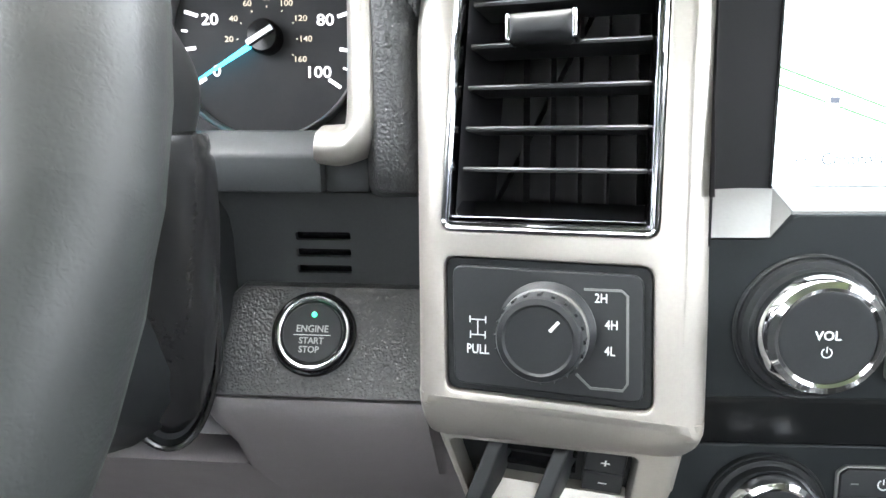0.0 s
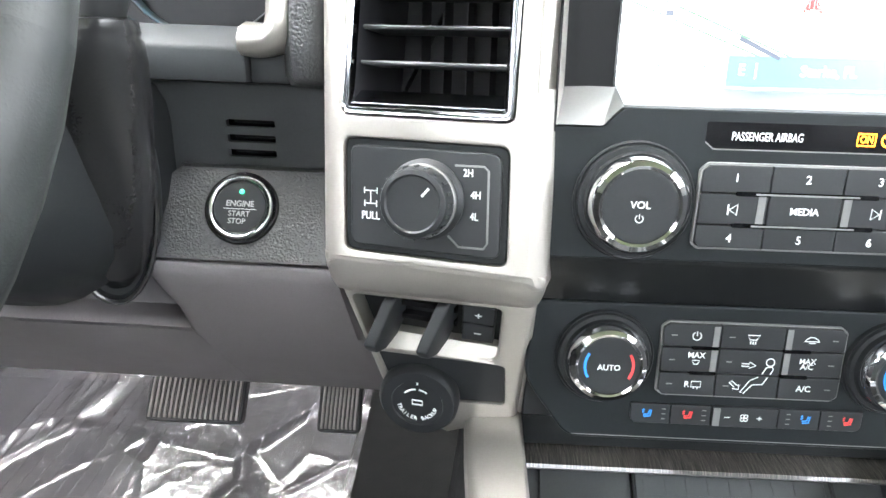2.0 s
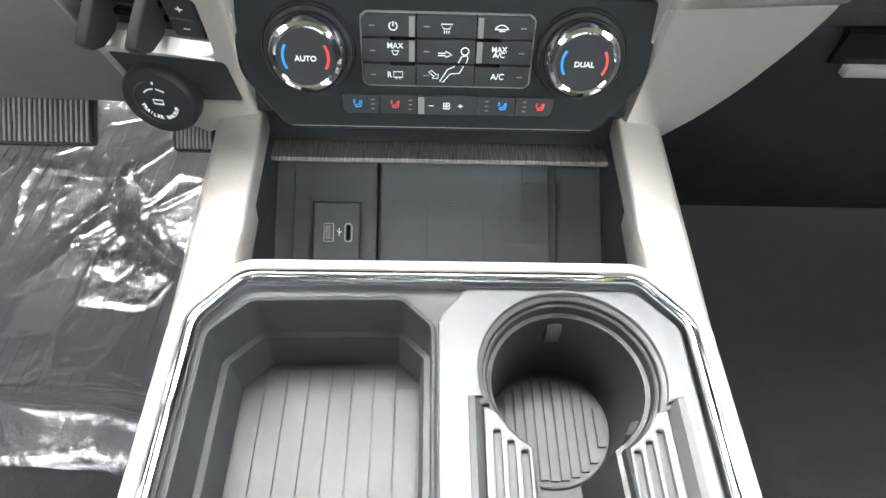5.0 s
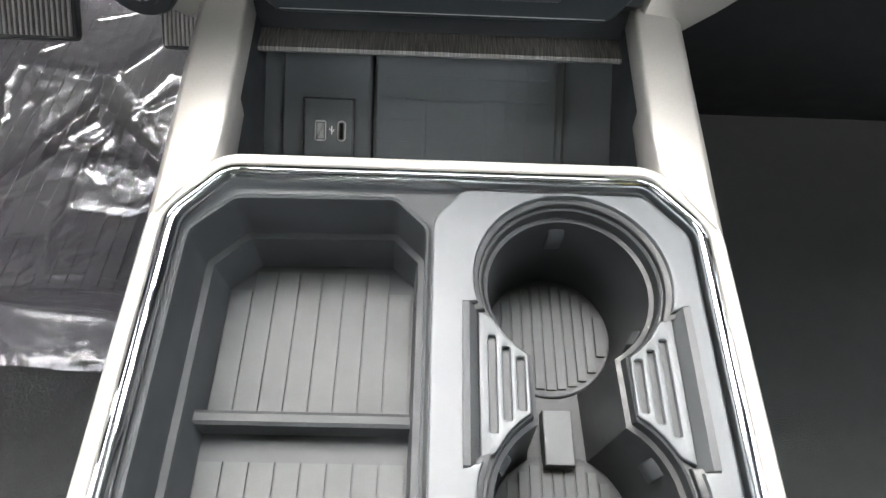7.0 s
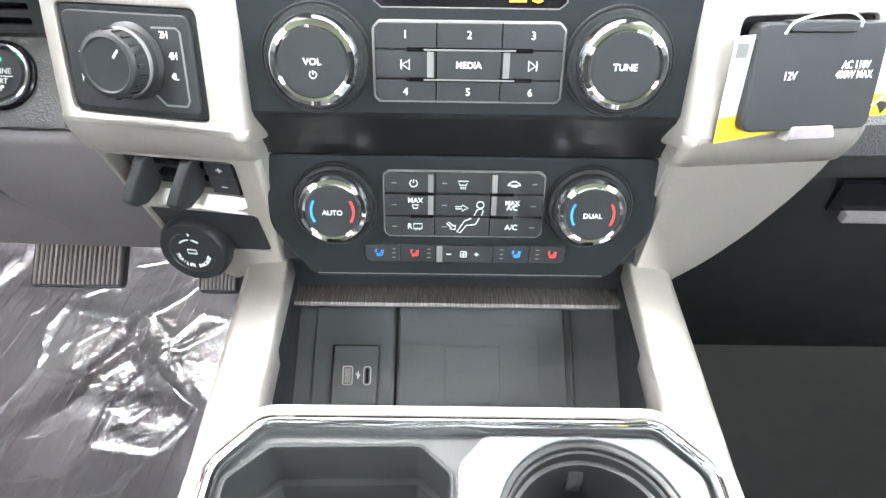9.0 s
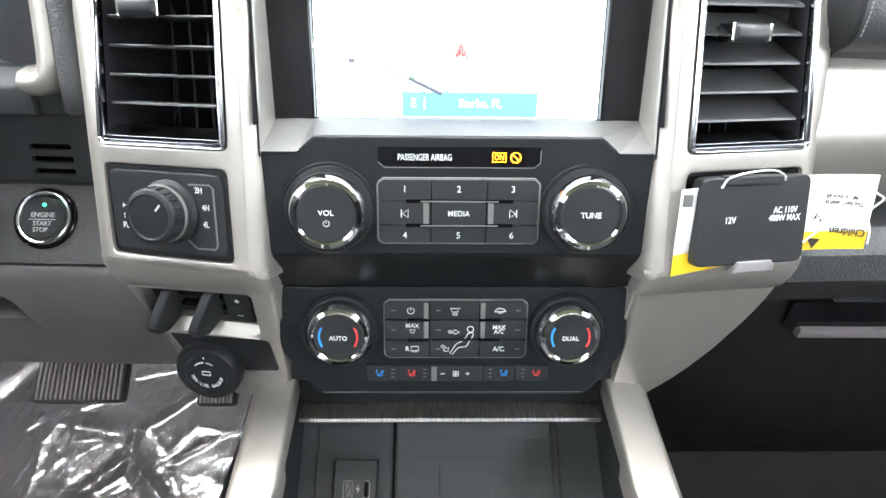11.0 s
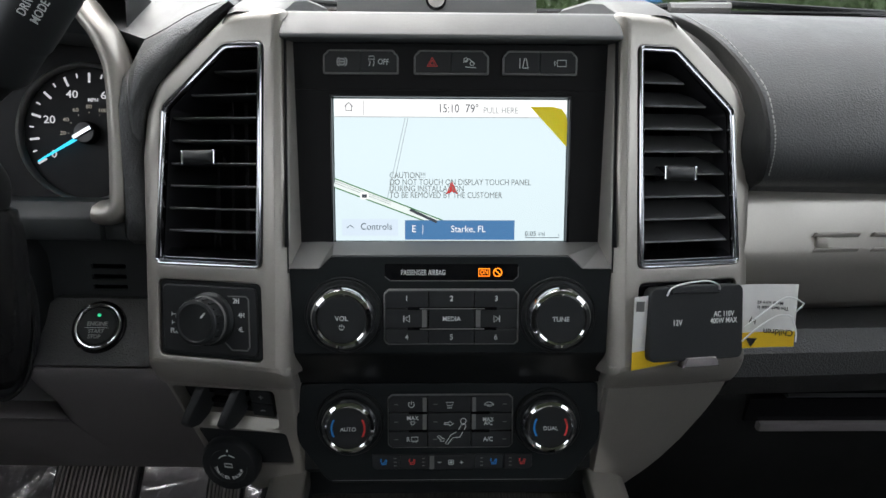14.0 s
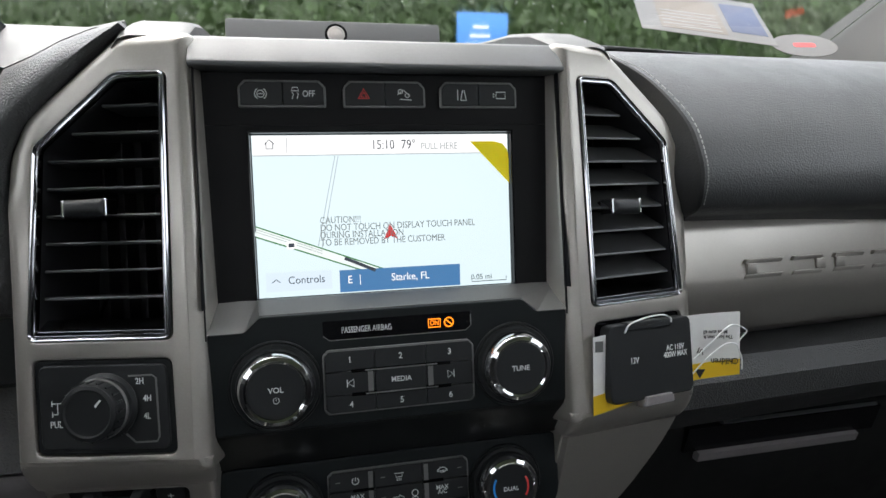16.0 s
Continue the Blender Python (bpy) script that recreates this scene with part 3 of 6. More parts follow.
# sloping arms from the stack to the rim
for s in (-1, 1):
    arm = thing("console_arm", (s * 0.14, 0, 0.33), "satin silver arm between console and center stack", "trim")
    rows = []
    for t in np.linspace(0, 1, 6):
        xi, yi, zi = 0.128 - 0.003 * t, 0.085 - 0.136 * t, 0.372 - 0.0430 * t
        xo, yo, zo = 0.167 - 0.010 * t, 0.105 - 0.195 * t, 0.366 - 0.0440 * t
        rows.append([(s * xi, yi, zi - 0.03), (s * xi, yi, zi - 0.002), (s * (xi + 0.003), yi, zi), (s * (xo - 0.006), yo, zo), (s * xo, yo, zo - 0.006), (s * (xo - 0.002), yo, zo - 0.06)])
    part("arm_cover", rings(rows), SILVER, arm, "", angle=60)
    part("arm_side", rings([[(s * (0.146 + e), -0.075, z), (s * (0.151 + e), -0.075, z), (s * (0.160 + e), 0.30, z), (s * (0.152 + e), 0.30, z)] for e, z in ((0, 0.31), (0.002, 0.27), (0.040, -0.05))]), BLACK, arm)

# open tray with the charging pad
tray = thing("phone_tray", (0, 0.05, 0.25), "black open tray with sloping phone charging pad", "tray")
part("ramp", extrude_x([(0.10, 0.337), (0.0, 0.238), (-0.04, 0.235), (-0.04, 0.225), (0.01, 0.225), (0.12, 0.337)], -0.1262, 0.1262), SLATE, tray)
for s in (-1, 1):
    part("side_wall", rings([[(s * 0.130, y, z) for y, z in ((-0.05, 0.33), (0.11, 0.365), (0.11, 0.25), (-0.05, 0.22))], [(s * 0.1263, y, z) for y, z in ((-0.05, 0.318), (0.11, 0.350), (0.09, 0.25), (-0.05, 0.22))]]), BLACK, tray)

SPOT["at"] = STACK

# ---- screen ----
SCR = plane(0.0035, 0.638, -0.03)
screen = thing("touchscreen", (0, 0.003, 0.585), "lit touchscreen showing a road map", "screen")
part("face", plate(rounded(rect(-0.1195, -0.062, 0.1195, 0.060), 0.003), [rect(-0.0893, -0.0538, 0.0893, 0.0565)], -0.012, 0.0), SURROUND, screen, "black surround", STACK @ SCR)
part("button_face", slab(rect(-0.1195, 0.0602, 0.1195, 0.0965), -0.012, 0.0), SURROUND, screen, "", STACK @ SCR)
display = part("display", slab(rect(-0.0870, -0.0518, 0.0870, 0.0540), -0.010, -0.0035), SCREEN, screen, "bright map picture", STACK @ SCR)

# ---- control panels ----
VALANCE = material("satin_black_strip", (0.007, 0.0078, 0.0084), 0.33, 0, None, 0.1, spec=0.35)
RAD = plane(-0.0195, 0.534, -0.03)
CLI = plane(0.004, 0.440, -0.066)
radio = thing("radio_panel", (0, 0, 0.5), "dark radio control panel with two chrome knobs", "radio")
rv = lambda z: z - 0.534
cv = lambda z: z - 0.440
part("panel", slab(rounded([(-0.1185, rv(0.505)), (0.1185, rv(0.505)), (0.1188, rv(0.5690)), (0.0960, rv(0.5690)), (0.0865, rv(0.5778)), (-0.0865, rv(0.5778)), (-0.0960, rv(0.5690)), (-0.1188, rv(0.5690))], 0.002), -0.02, 0.0, 0.001), PANEL, radio, "", STACK @ RAD)
climate = thing("climate_panel", (0, 0.01, 0.4), "dark climate control panel with two chrome knobs", "climate control")
part("panel", slab(rounded([(-0.096, cv(0.390)), (0.096, cv(0.390)), (0.1215, cv(0.425)), (0.1205, cv(0.4725)), (-0.1205, cv(0.4725)), (-0.1215, cv(0.425))], 0.008), -0.03, 0.0, 0.002), PANEL, climate, "", STACK @ CLI)
part("valance", extrude_x([(-0.0178, 0.5075), (-0.0196, 0.5052), (-0.0185, 0.5020), (0.0040, 0.4760), (0.0052, 0.4728), (0.030, 0.4728), (0.030, 0.5075)], -0.1195, 0.1195), VALANCE, stack, "satin black strip", bevel=0.001, angle=30)


def knob(x, v, r, h, parent, name="knob", m=RAD):
    k = part(name, turned([(r * 1.22, -0.001), (r * 1.22, 0.0012), (r * 1.19, 0.0022), (r * 1.15, 0.0018), (r * 1.12, 0.0035), (r * 1.02, 0.0040), (r * 0.98, h * 0.6), (r * 0.80, h * 0.7)], 56, x, v), BLACK, parent, "black knob", STACK @ m)
    part("ring", turned([(r * 0.99, h * 0.45), (r * 1.0, h * 0.6), (r * 0.985, h * 0.8), (r * 0.90, h * 0.98), (r * 0.80, h * 1.03), (r * 0.745, h * 1.0), (r * 0.742, h * 0.6)], 64, x, v, True), CHROME, k, "chrome ring", STACK @ m)
    part("cap", turned([(r * 0.742, h * 0.9), (r * 0.738, h * 0.98), (r * 0.70, h * 1.0), (r * 0.62, h * 0.985), (r * 0.3, h * 0.985)], 48, x, v), BUTTON, k, "black cap", STACK @ m)
    return k


vol = knob(-0.0787, rv(0.5342), 0.0236, 0.0145, radio)
tune = knob(0.0787, rv(0.5342), 0.0236, 0.0145, radio)
auto = knob(-0.0786, cv(0.4408), 0.0223, 0.0145, climate, m=CLI)
dual = knob(0.0786, cv(0.4408), 0.0223, 0.0145, climate, m=CLI)

# ---- driver side ----
SPOT["at"] = DRIVER
knee_face = [(0.030, 0.477), (0.0195, 0.4762), (0.0180, 0.473), (0.0205, 0.4665), (0.028, 0.457), (0.054, 0.4305), (0.0808, 0.4025), (0.13, 0.3563), (0.19, 0.300), (0.23, 0.285), (0.30, 0.285), (0.30, 0.477)]
knee = part("knee_panel", rings([[(x, y + (e if z > 0.405 else 0), z) for y, z in knee_face] for x, e in ((-0.192, 0.025), (-0.2235, 0.020), (-0.2285, 0), (-0.332, 0), (-0.338, 0.0012), (-0.342, 0.005), (-0.3445, 0.013))]), KNEE, dash, "dark knee panel", angle=60)
switch_pod = part("switch_pod", rings([[(x, y, z) for y, z in ((0.090, 0.525 - e), (0.050, 0.528 - e), (0.0440, 0.5270 - e), (0.0185, 0.483), (0.0165, 0.4795), (0.020, 0.4775), (0.09, 0.4775))] for x, e in ((-0.3425, 0.020), (-0.336, 0.008), (-0.326, 0.0), (-0.2285, 0.0))]), LEATHER, dash, "grained pod under the speaker slots")
wheel = thing("steering_wheel", (-0.44, -0.12, 0.5), "black leather steering wheel rim", "steering wheel")
WH = Matrix.Translation((-0.4565, -0.165, 0.60)) @ pose(0, 0, 0, 66)
part("rim", tube([(0.186 * math.cos(2 * math.pi * i / 64), 0.186 * math.sin(2 * math.pi * i / 64), 0) for i in range(64)], 0.0165, 16, True), RIMSKIN, wheel, "", DRIVER @ WH)
SPOT["at"] = STACK


# ---- air vents ----
def air_vent(s, tilt, tab_x, tab_z):
    fr, X = COL[s]
    M = STACK @ fr
    v = thing("air_vent", (s * 0.17, 0.0, 0.565), "tall black slatted air vent in a chrome frame", "air vent", "dashboard vents")
    Q = lambda pts: [(X(x), V(x, z)) for x, z in pts]
    o = rounded(Q([(0.1375, 0.5695), (0.2219, 0.5693), (0.2137, 0.6860), (0.1645, 0.7297), (0.1343, 0.7297)]), 0.005)
    part("chrome_frame", band(o, [(0.0, -0.006), (0.0, 0.0012), (0.0008, 0.002), (0.0018, 0.0012), (0.0022, 0.0002), (0.0030, 0.0002), (0.0036, 0.001), (0.0046, -0.0005), (0.0052, -0.008), (0.0052, -0.010)]), DARKCHROME, v, "bright chrome frame", M)
    # duct and vanes take the dial's near black, which paints in their deep shade
    part("well", rings([[(x, y, z) for x, y in inset(o, d)] for d, z in ((0.0054, -0.002), (0.0056, -0.02), (0.007, -0.065))], False, True), DIALFACE, v, "deep duct with its shade in the black colour", M)
    sill = [(0.0050, -0.0005), (0.0058, 0.0004), (0.0118, -0.0105), (0.0110, -0.0120)]
    part("lower_lip", rings([[(X(x), V(x, 0.5694) + rise, h) for rise, h in sill] for x in (0.1418, 0.2172)]), DARKCHROME, v, "bright chrome lower lip", M)
    def far(z):
        return 0.2155 - (z - 0.569) * 0.07 if z < 0.682 else 0.2075 - (z - 0.682) * 1.12
    for i in range(8):
        z = 0.5945 + 0.0166 * i
        a, b = sorted((X(0.1412), X(far(z + 0.001))))
        c, sn = math.cos(radians(tilt)), math.sin(radians(tilt))
        prof = [(-0.005, 0.0009), (-0.0042, 0.0), (-0.005, -0.0009), (-0.034, -0.0006), (-0.034, 0.0006)]
        rows = []
        for x in (a, b):
            rows.append([(x, V(0.13 + abs(x) * 0.969, z) + (h * c + (d + 0.018) * sn), d * c - h * sn) for d, h in prof])
        part("slat", rings(rows), SLAT, v, "", M)
    for i in range(5):
        x = X(0.148 + 0.0125 * i)
        zt = min(0.722, 0.682 + (0.205 - (0.148 + 0.0125 * i)) / 1.12) - 0.49
        part("vane", slab(rect(x - 0.0007, 0.083, x + 0.0007, zt), -0.0645, -0.048), DIALFACE, v, "", M)
    z, drop = V(tab_x, tab_z), 0.35 * math.sin(radians(tilt))
    tab = part("tab", rings([[(X(tab_x) + u * w, z + q * h + e + drop * d, d) for u, q in ((-1, -1), (1, -1), (1, 1), (-1, 1))] for w, h, e, d in ((0.009, 0.0030, -0.002, -0.014), (0.0112, 0.0044, 0, -0.003), (0.0128, 0.0056, 0, 0.003), (0.0128, 0.0054, 0, 0.0085), (0.0118, 0.0040, 0, 0.0108), (0.0095, 0.0022, 0, 0.0118))]), BUTTON, v, "rubbery black slide tab", M, bevel=0.0020, segments=3)
    for u in (-1, 1):
        xx = X(tab_x) + u * 0.0126
        part("tab_end", slab(rounded(rect(xx - 0.0010, z - 0.0052 + drop * 0.006, xx + 0.0010, z + 0.0054 + drop * 0.006), 0.0009), -0.002, 0.0105, 0.001), CHROME, tab, "chrome end", M)
    return v


SLAT = material("vent_slat_plastic", (0.06, 0.062, 0.064), 0.38, 0, None, 0.1)
air_vent(-1, 0.0, 0.1800, 0.6478)
air_vent(1, -30.0, 0.1640, 0.6390)

# ---- screen details ----
S_ = STACK @ SCR
for s in (-1, 1):
    # chamfered cheeks beside the picture and the wings of the ledge below
    cheek = [(0.1192, -0.0535, 0.0270), (0.1192, 0.020, 0.0150), (0.1190, 0.0540, 0.0020), (0.1180, 0.0545, 0.0006), (0.1172, 0.0535, 0.0006), (0.1150, -0.0535, 0.0010)]
    part("cheek", rings([[(s * x, y, h) for x, y, h in cheek], [(s * x, y, -0.004) for x, y, h in cheek]]), SURROUND, screen, "", S_, smooth=False)
    part("side_liner", rings([[(s * x, y, z) for y, z in ((-0.0236 + 0.003, 0.566), (-0.0075, 0.740), (0.02, 0.740), (0.02, 0.566))] for x in (0.1180, 0.1187)]), SURROUND, screen, "", smooth=False)
    wing = [(0.1190, 0.0035, 0.5862), (0.0880, 0.0010, 0.5856), (0.0867, -0.0150, 0.5782), (0.0964, -0.0200, 0.5694), (0.1190, -0.0200, 0.5694)]
    part("wing", rings([[(s * x, y, z) for x, y, z in wing], [(s * x, 0.012, z - 0.001) for x, y, z in wing]]), GREY, screen, "satin grey wing", smooth=False)
part("ledge", rings([[(x * k, y, z) for k, y, z in ((1, 0.0012, 0.5858), (0.985, -0.0150, 0.5786), (0.985, -0.0150, 0.5774), (1, 0.012, 0.5774))] for x in (-0.0880, 0.0880)]), GREY, screen, "satin grey ledge", smooth=False)
part("display_edge", band(rect(-0.0893, -0.0538, 0.0893, 0.0565), [(0, -0.003), (0, 0.0006), (0.0012, 0.0006), (0.0016, -0.003)]), GLOSS, screen, "", S_)
L0 = -0.0034
scr_dx = lambda px: (px - 796) * 0.000426
scr_dy = lambda py: (311 - py) * 0.000424 + 0.0012
MAPLINE = glow("map_green", (0.05, 0.20, 0.06), 0.28)
MAPGREY = glow("map_grey", (0.35, 0.38, 0.38), 0.25)
MAPROAD = glow("map_road", (0.75, 0.82, 0.80), 0.30)
MAPINK = glow("map_ink", (0.05, 0.06, 0.08), 0.22)
MAPBLUE = glow("map_blue_bar", (0.055, 0.17, 0.36), 0.30)
MAPPALE = glow("map_pale_button", (0.62, 0.72, 0.82), 0.30)
MAPWHITE = glow("map_white", (1, 1, 1), 0.28)
MAPRED = glow("map_red_arrow", (0.55, 0.02, 0.02), 0.28)
# the film's tab is no lamp: an added glow brightens its olive
OLIVEGLOW = glow("glowing_film_tab", (0.50, 0.42, 0.0), 0.17, (0.42, 0.36, 0.0))
bar = lambda n, a, b, c, d, mat, h=0.0002, lift=L0: part(n, slab(rect(a, b, c, d), lift, lift + h), mat, display, "", S_, smooth=False)
bar("map_header", -0.0866, scr_dy(217), 0.0866, 0.0538, MAPWHITE, 0.0001)
bar("map_rule", -0.0866, scr_dy(218), 0.0866, scr_dy(216.8), MAPGREY)
bar("map_rule", scr_dx(643), scr_dy(215), scr_dx(644), scr_dy(190), MAPGREY)


def road(n, x0, y0, x1, y1, r, mat, lift):
    strokes([[(scr_dx(x0), scr_dy(y0)), (scr_dx(x1), scr_dy(y1))]], r, mat, display, SCR, n, lift, 0.1)


road("map_road", 591.5, 332, 800, 413, 0.0030, MAPROAD, L0)
road("map_edge", 591.5, 325, 800, 406, 0.00045, MAPLINE, L0 + 0.0004)
road("map_edge", 591.5, 341, 760, 404, 0.00045, MAPLINE, L0 + 0.0004)
road("map_road", 591.5, 329, 690, 367, 0.0002, MAPGREY, L0 + 0.0004)
road("map_road", 591.5, 333, 690, 371, 0.0002, MAPGREY, L0 + 0.0004)
road("map_road", 716, 219, 683, 365, 0.0002, MAPGREY, L0 + 0.0001)
road("map_road", 721, 219, 689, 366, 0.0002, MAPGREY, L0 + 0.0001)
part("road_shield", slab(rounded(rect(scr_dx(636), scr_dy(362), scr_dx(651), scr_dy(349)), 0.002), L0, L0 + 0.0005), MAPWHITE, display, "", S_)
bar("shield_mark", scr_dx(639), scr_dy(359), scr_dx(648), scr_dy(353), MAPINK, 0.0002, L0 + 0.0005)
strokes([[(scr_dx(724), scr_dy(380)), (scr_dx(772), scr_dy(402))]], 0.0011, MAPINK, display, SCR, "street_mark", L0 + 0.0005, 0.1)
bar("map_place_bar", scr_dx(715), scr_dy(434), scr_dx(911), scr_dy(399), MAPBLUE, 0.0006)
bar("map_button", scr_dx(603), scr_dy(427), scr_dx(703), scr_dy(397), MAPPALE, 0.0002)
bar("map_place_rule", scr_dx(746.5), scr_dy(424), scr_dx(747.5), scr_dy(407), MAPWHITE, 0.0008)
lt = lambda body, size, px, py, mat=MAPINK, lift=0.0003, w=0.92, **k: lettering(body, size, scr_dx(px), scr_dy(py), mat, display, SCR, "lettering", lift=L0 + lift, depth=0.00005, width=w, bold=0.0, **k)
lt("15:10", 0.0088, 792, 203, w=0.82)
lt("79°", 0.0088, 833, 203, w=0.85)
lt("PULL HERE", 0.0064, 883, 206, MAPGREY, 0.0012, 0.85)
lt("Controls", 0.0072, 664, 411)
lt("E", 0.0074, 731, 415, MAPWHITE, 0.0008)
lt("Starke, FL", 0.0072, 828, 415, MAPWHITE, 0.0008)
lt("0.05 mi", 0.0052, 948, 423, MAPINK, 0.0003, 1.0)
# ink on the film, given a faint glow of its own over the picture
FILMINK = glow("glowing_film_print", (0.25, 0.27, 0.27), 0.16)
for body, py in (("CAUTION!!!", 319.5), ("DO NOT TOUCH ON DISPLAY TOUCH PANEL", 331.5), ("DURING INSTALLATION", 343), ("TO BE REMOVED BY THE CUSTOMER", 354.5)):
    lt(body, 0.0064, 688, py, FILMINK, 0.0011, {"C": 0.80, "D": 0.80, "T": 0.80}[body[0]], align="LEFT")
strokes([[(scr_dx(612), scr_dy(413)), (scr_dx(618), scr_dy(408)), (scr_dx(624), scr_dy(413))]], 0.0003, MAPINK, display, SCR, "arrow_mark", L0 + 0.0003)
strokes([[(scr_dx(611), scr_dy(200)), (scr_dx(618), scr_dy(193)), (scr_dx(625), scr_dy(200))], [(scr_dx(613), scr_dy(199)), (scr_dx(613), scr_dy(207)), (scr_dx(623), scr_dy(207)), (scr_dx(623), scr_dy(199))]], 0.0003, MAPINK, display, SCR, "home_mark", L0 + 0.0003)
part("position_arrow", slab([(scr_dx(788), scr_dy(353)), (scr_dx(799), scr_dy(348)), (scr_dx(810), scr_dy(353)), (scr_dx(798), scr_dy(328))], L0, L0 + 0.0009), MAPRED, display, "red position arrow", S_, smooth=False)
part("pull_tab", slab([(scr_dx(935), scr_dy(199))] + [(scr_dx(975), scr_dy(199)), (scr_dx(990), scr_dy(203)), (scr_dx(998), scr_dy(213)), (scr_dx(1000), scr_dy(225)), (scr_dx(1000), scr_dy(268))], L0 + 0.0012, L0 + 0.0015), OLIVEGLOW, display, "olive pull tab of the protective film with added glow", S_, smooth=False)
strokes([[(scr_dx(931), scr_dy(424)), (scr_dx(931), scr_dy(430)), (scr_dx(991), scr_dy(430)), (scr_dx(991), scr_dy(424))]], 0.00025, MAPINK, display, SCR, "scale_mark", L0 + 0.0003)

# buttons over the picture
SB = SCR
SB_ = STACK @ SB
for x0, x1 in ((-0.0935, -0.0385), (-0.0275, 0.0275), (0.0375, 0.0925)):
    o = rounded([(x0, 0.071), (x1, 0.071), (x1, 0.084), (x1 - 0.004, 0.0885), (x0 + 0.004, 0.0885), (x0, 0.084)], 0.0015)
    bank = thing("button_bank", (x0, 0, 0.71), "pair of black buttons with a grey edge", "buttons", "switches over the screen")
    part("edge_trim", plate(o, [inset(o, 0.0013)], -0.004, 0.0022, 0.0006), GREY, bank, "light grey edge", SB_)
    mid = (x0 + x1) / 2
    for a, b in ((x0 + 0.0014, mid - 0.0002), (mid + 0.0002, x1 - 0.0014)):
        cut = 0.0035
        pts = [(a, 0.0724), (b, 0.0724), (b, 0.0871 - (cut if b > mid + 0.001 else 0)), (b - (cut if b > mid + 0.001 else 0), 0.0871), (a + (cut if a < mid - 0.001 else 0), 0.0871), (a, 0.0871 - (cut if a < mid - 0.001 else 0))]
        pts = [p for i, p in enumerate(pts) if (Vector(p) - Vector(pts[i - 1])).length > 1e-5]
        part("button", slab(pts, -0.004, 0.003, 0.0006), BUTTON, bank, "", SB_)
    yc = 0.0795
    t_ = 0.00028
    if x0 < -0.05:
        strokes([arc(x0 + 0.014, yc, 0.0022, 0, 360, 16), arc(x0 + 0.014, yc, 0.0036, 120, 240), arc(x0 + 0.014, yc, 0.0036, -60, 60), [(x0 + 0.0125, yc), (x0 + 0.0155, yc)]], t_, WHITE, bank, SB, "symbol", 0.003)
        lettering("OFF", 0.0058, x0 + 0.044, yc, WHITE, bank, SB, lift=0.003, width=0.8)
        strokes([[(x0 + 0.0335, yc - 0.003), (x0 + 0.0345, yc), (x0 + 0.0335, yc + 0.001)], [(x0 + 0.0365, yc - 0.003), (x0 + 0.0375, yc), (x0 + 0.0365, yc + 0.001)], [(x0 + 0.033, yc + 0.002), (x0 + 0.038, yc + 0.002), (x0 + 0.037, yc + 0.0042), (x0 + 0.034, yc + 0.0042), (x0 + 0.033, yc + 0.002)]], t_, WHITE, bank, SB, "symbol", 0.003)
    elif x0 < 0:
        tri = lambda r: [(x0 + 0.0135 + r * math.cos(radians(a)), yc - 0.0006 + r * math.sin(radians(a))) for a in (90, 210, 330, 450)]
        tri2 = lambda r: tri(r)[:3] + [tri(r)[0]]
        strokes([tri2(0.0042), tri2(0.0022)], 0.0004, RED, bank, SB, "symbol", 0.003)
        strokes([arc(x0 + 0.038, yc + 0.002, 0.0014, 0, 360, 12), arc(x0 + 0.0425, yc - 0.0005, 0.0014, 0, 360, 12), [(x0 + 0.036, yc), (x0 + 0.040, yc + 0.003), (x0 + 0.0445, yc - 0.001)], [(x0 + 0.0375, yc - 0.003), (x0 + 0.0455, yc - 0.0035)]], t_, WHITE, bank, SB, "symbol", 0.003)
    else:
        strokes([[(x0 + 0.0125, yc - 0.0035), (x0 + 0.0125, yc + 0.0035)], [(x0 + 0.0145, yc - 0.0035), (x0 + 0.016, yc + 0.0035)], [(x0 + 0.0185, yc - 0.0035), (x0 + 0.017, yc + 0.0035)], [(x0 + 0.0145, yc - 0.0035), (x0 + 0.0185, yc - 0.0035)]], t_, WHITE, bank, SB, "symbol", 0.003)
        strokes([[(x0 + 0.040, yc - 0.0022), (x0 + 0.0465, yc - 0.0022), (x0 + 0.0465, yc + 0.0022), (x0 + 0.040, yc + 0.0022), (x0 + 0.040, yc - 0.0022)], [(x0 + 0.040, yc), (x0 + 0.0378, yc - 0.0015), (x0 + 0.0378, yc + 0.0015), (x0 + 0.040, yc)]], t_, WHITE, bank, SB, "symbol", 0.003)

# ---- radio panel details ----
R_ = STACK @ RAD
o = rounded([(-0.0445, rv(0.5600)), (0.0455, rv(0.5600)), (0.0492, rv(0.5632)), (0.0492, rv(0.5725)), (-0.0485, rv(0.5725)), (-0.0485, rv(0.5632))], 0.001)
lampbox = part("indicator_window", slab(o, -0.001, 0.0003), GLOSS, radio, "gloss black indicator window", R_)
strokes([[o[-1]] + [(-0.0485, rv(0.5632)), (-0.0445, rv(0.5600)), (0.0455, rv(0.5600)), (0.0492, rv(0.5632)), (0.0492, rv(0.5705))]], 0.0003, GREY, radio, RAD, "indicator_edge", 0.0003)
lettering("PASSENGER AIRBAG", 0.0055, -0.0205, rv(0.5660), WHITE, radio, RAD, lift=0.0003, width=0.66)
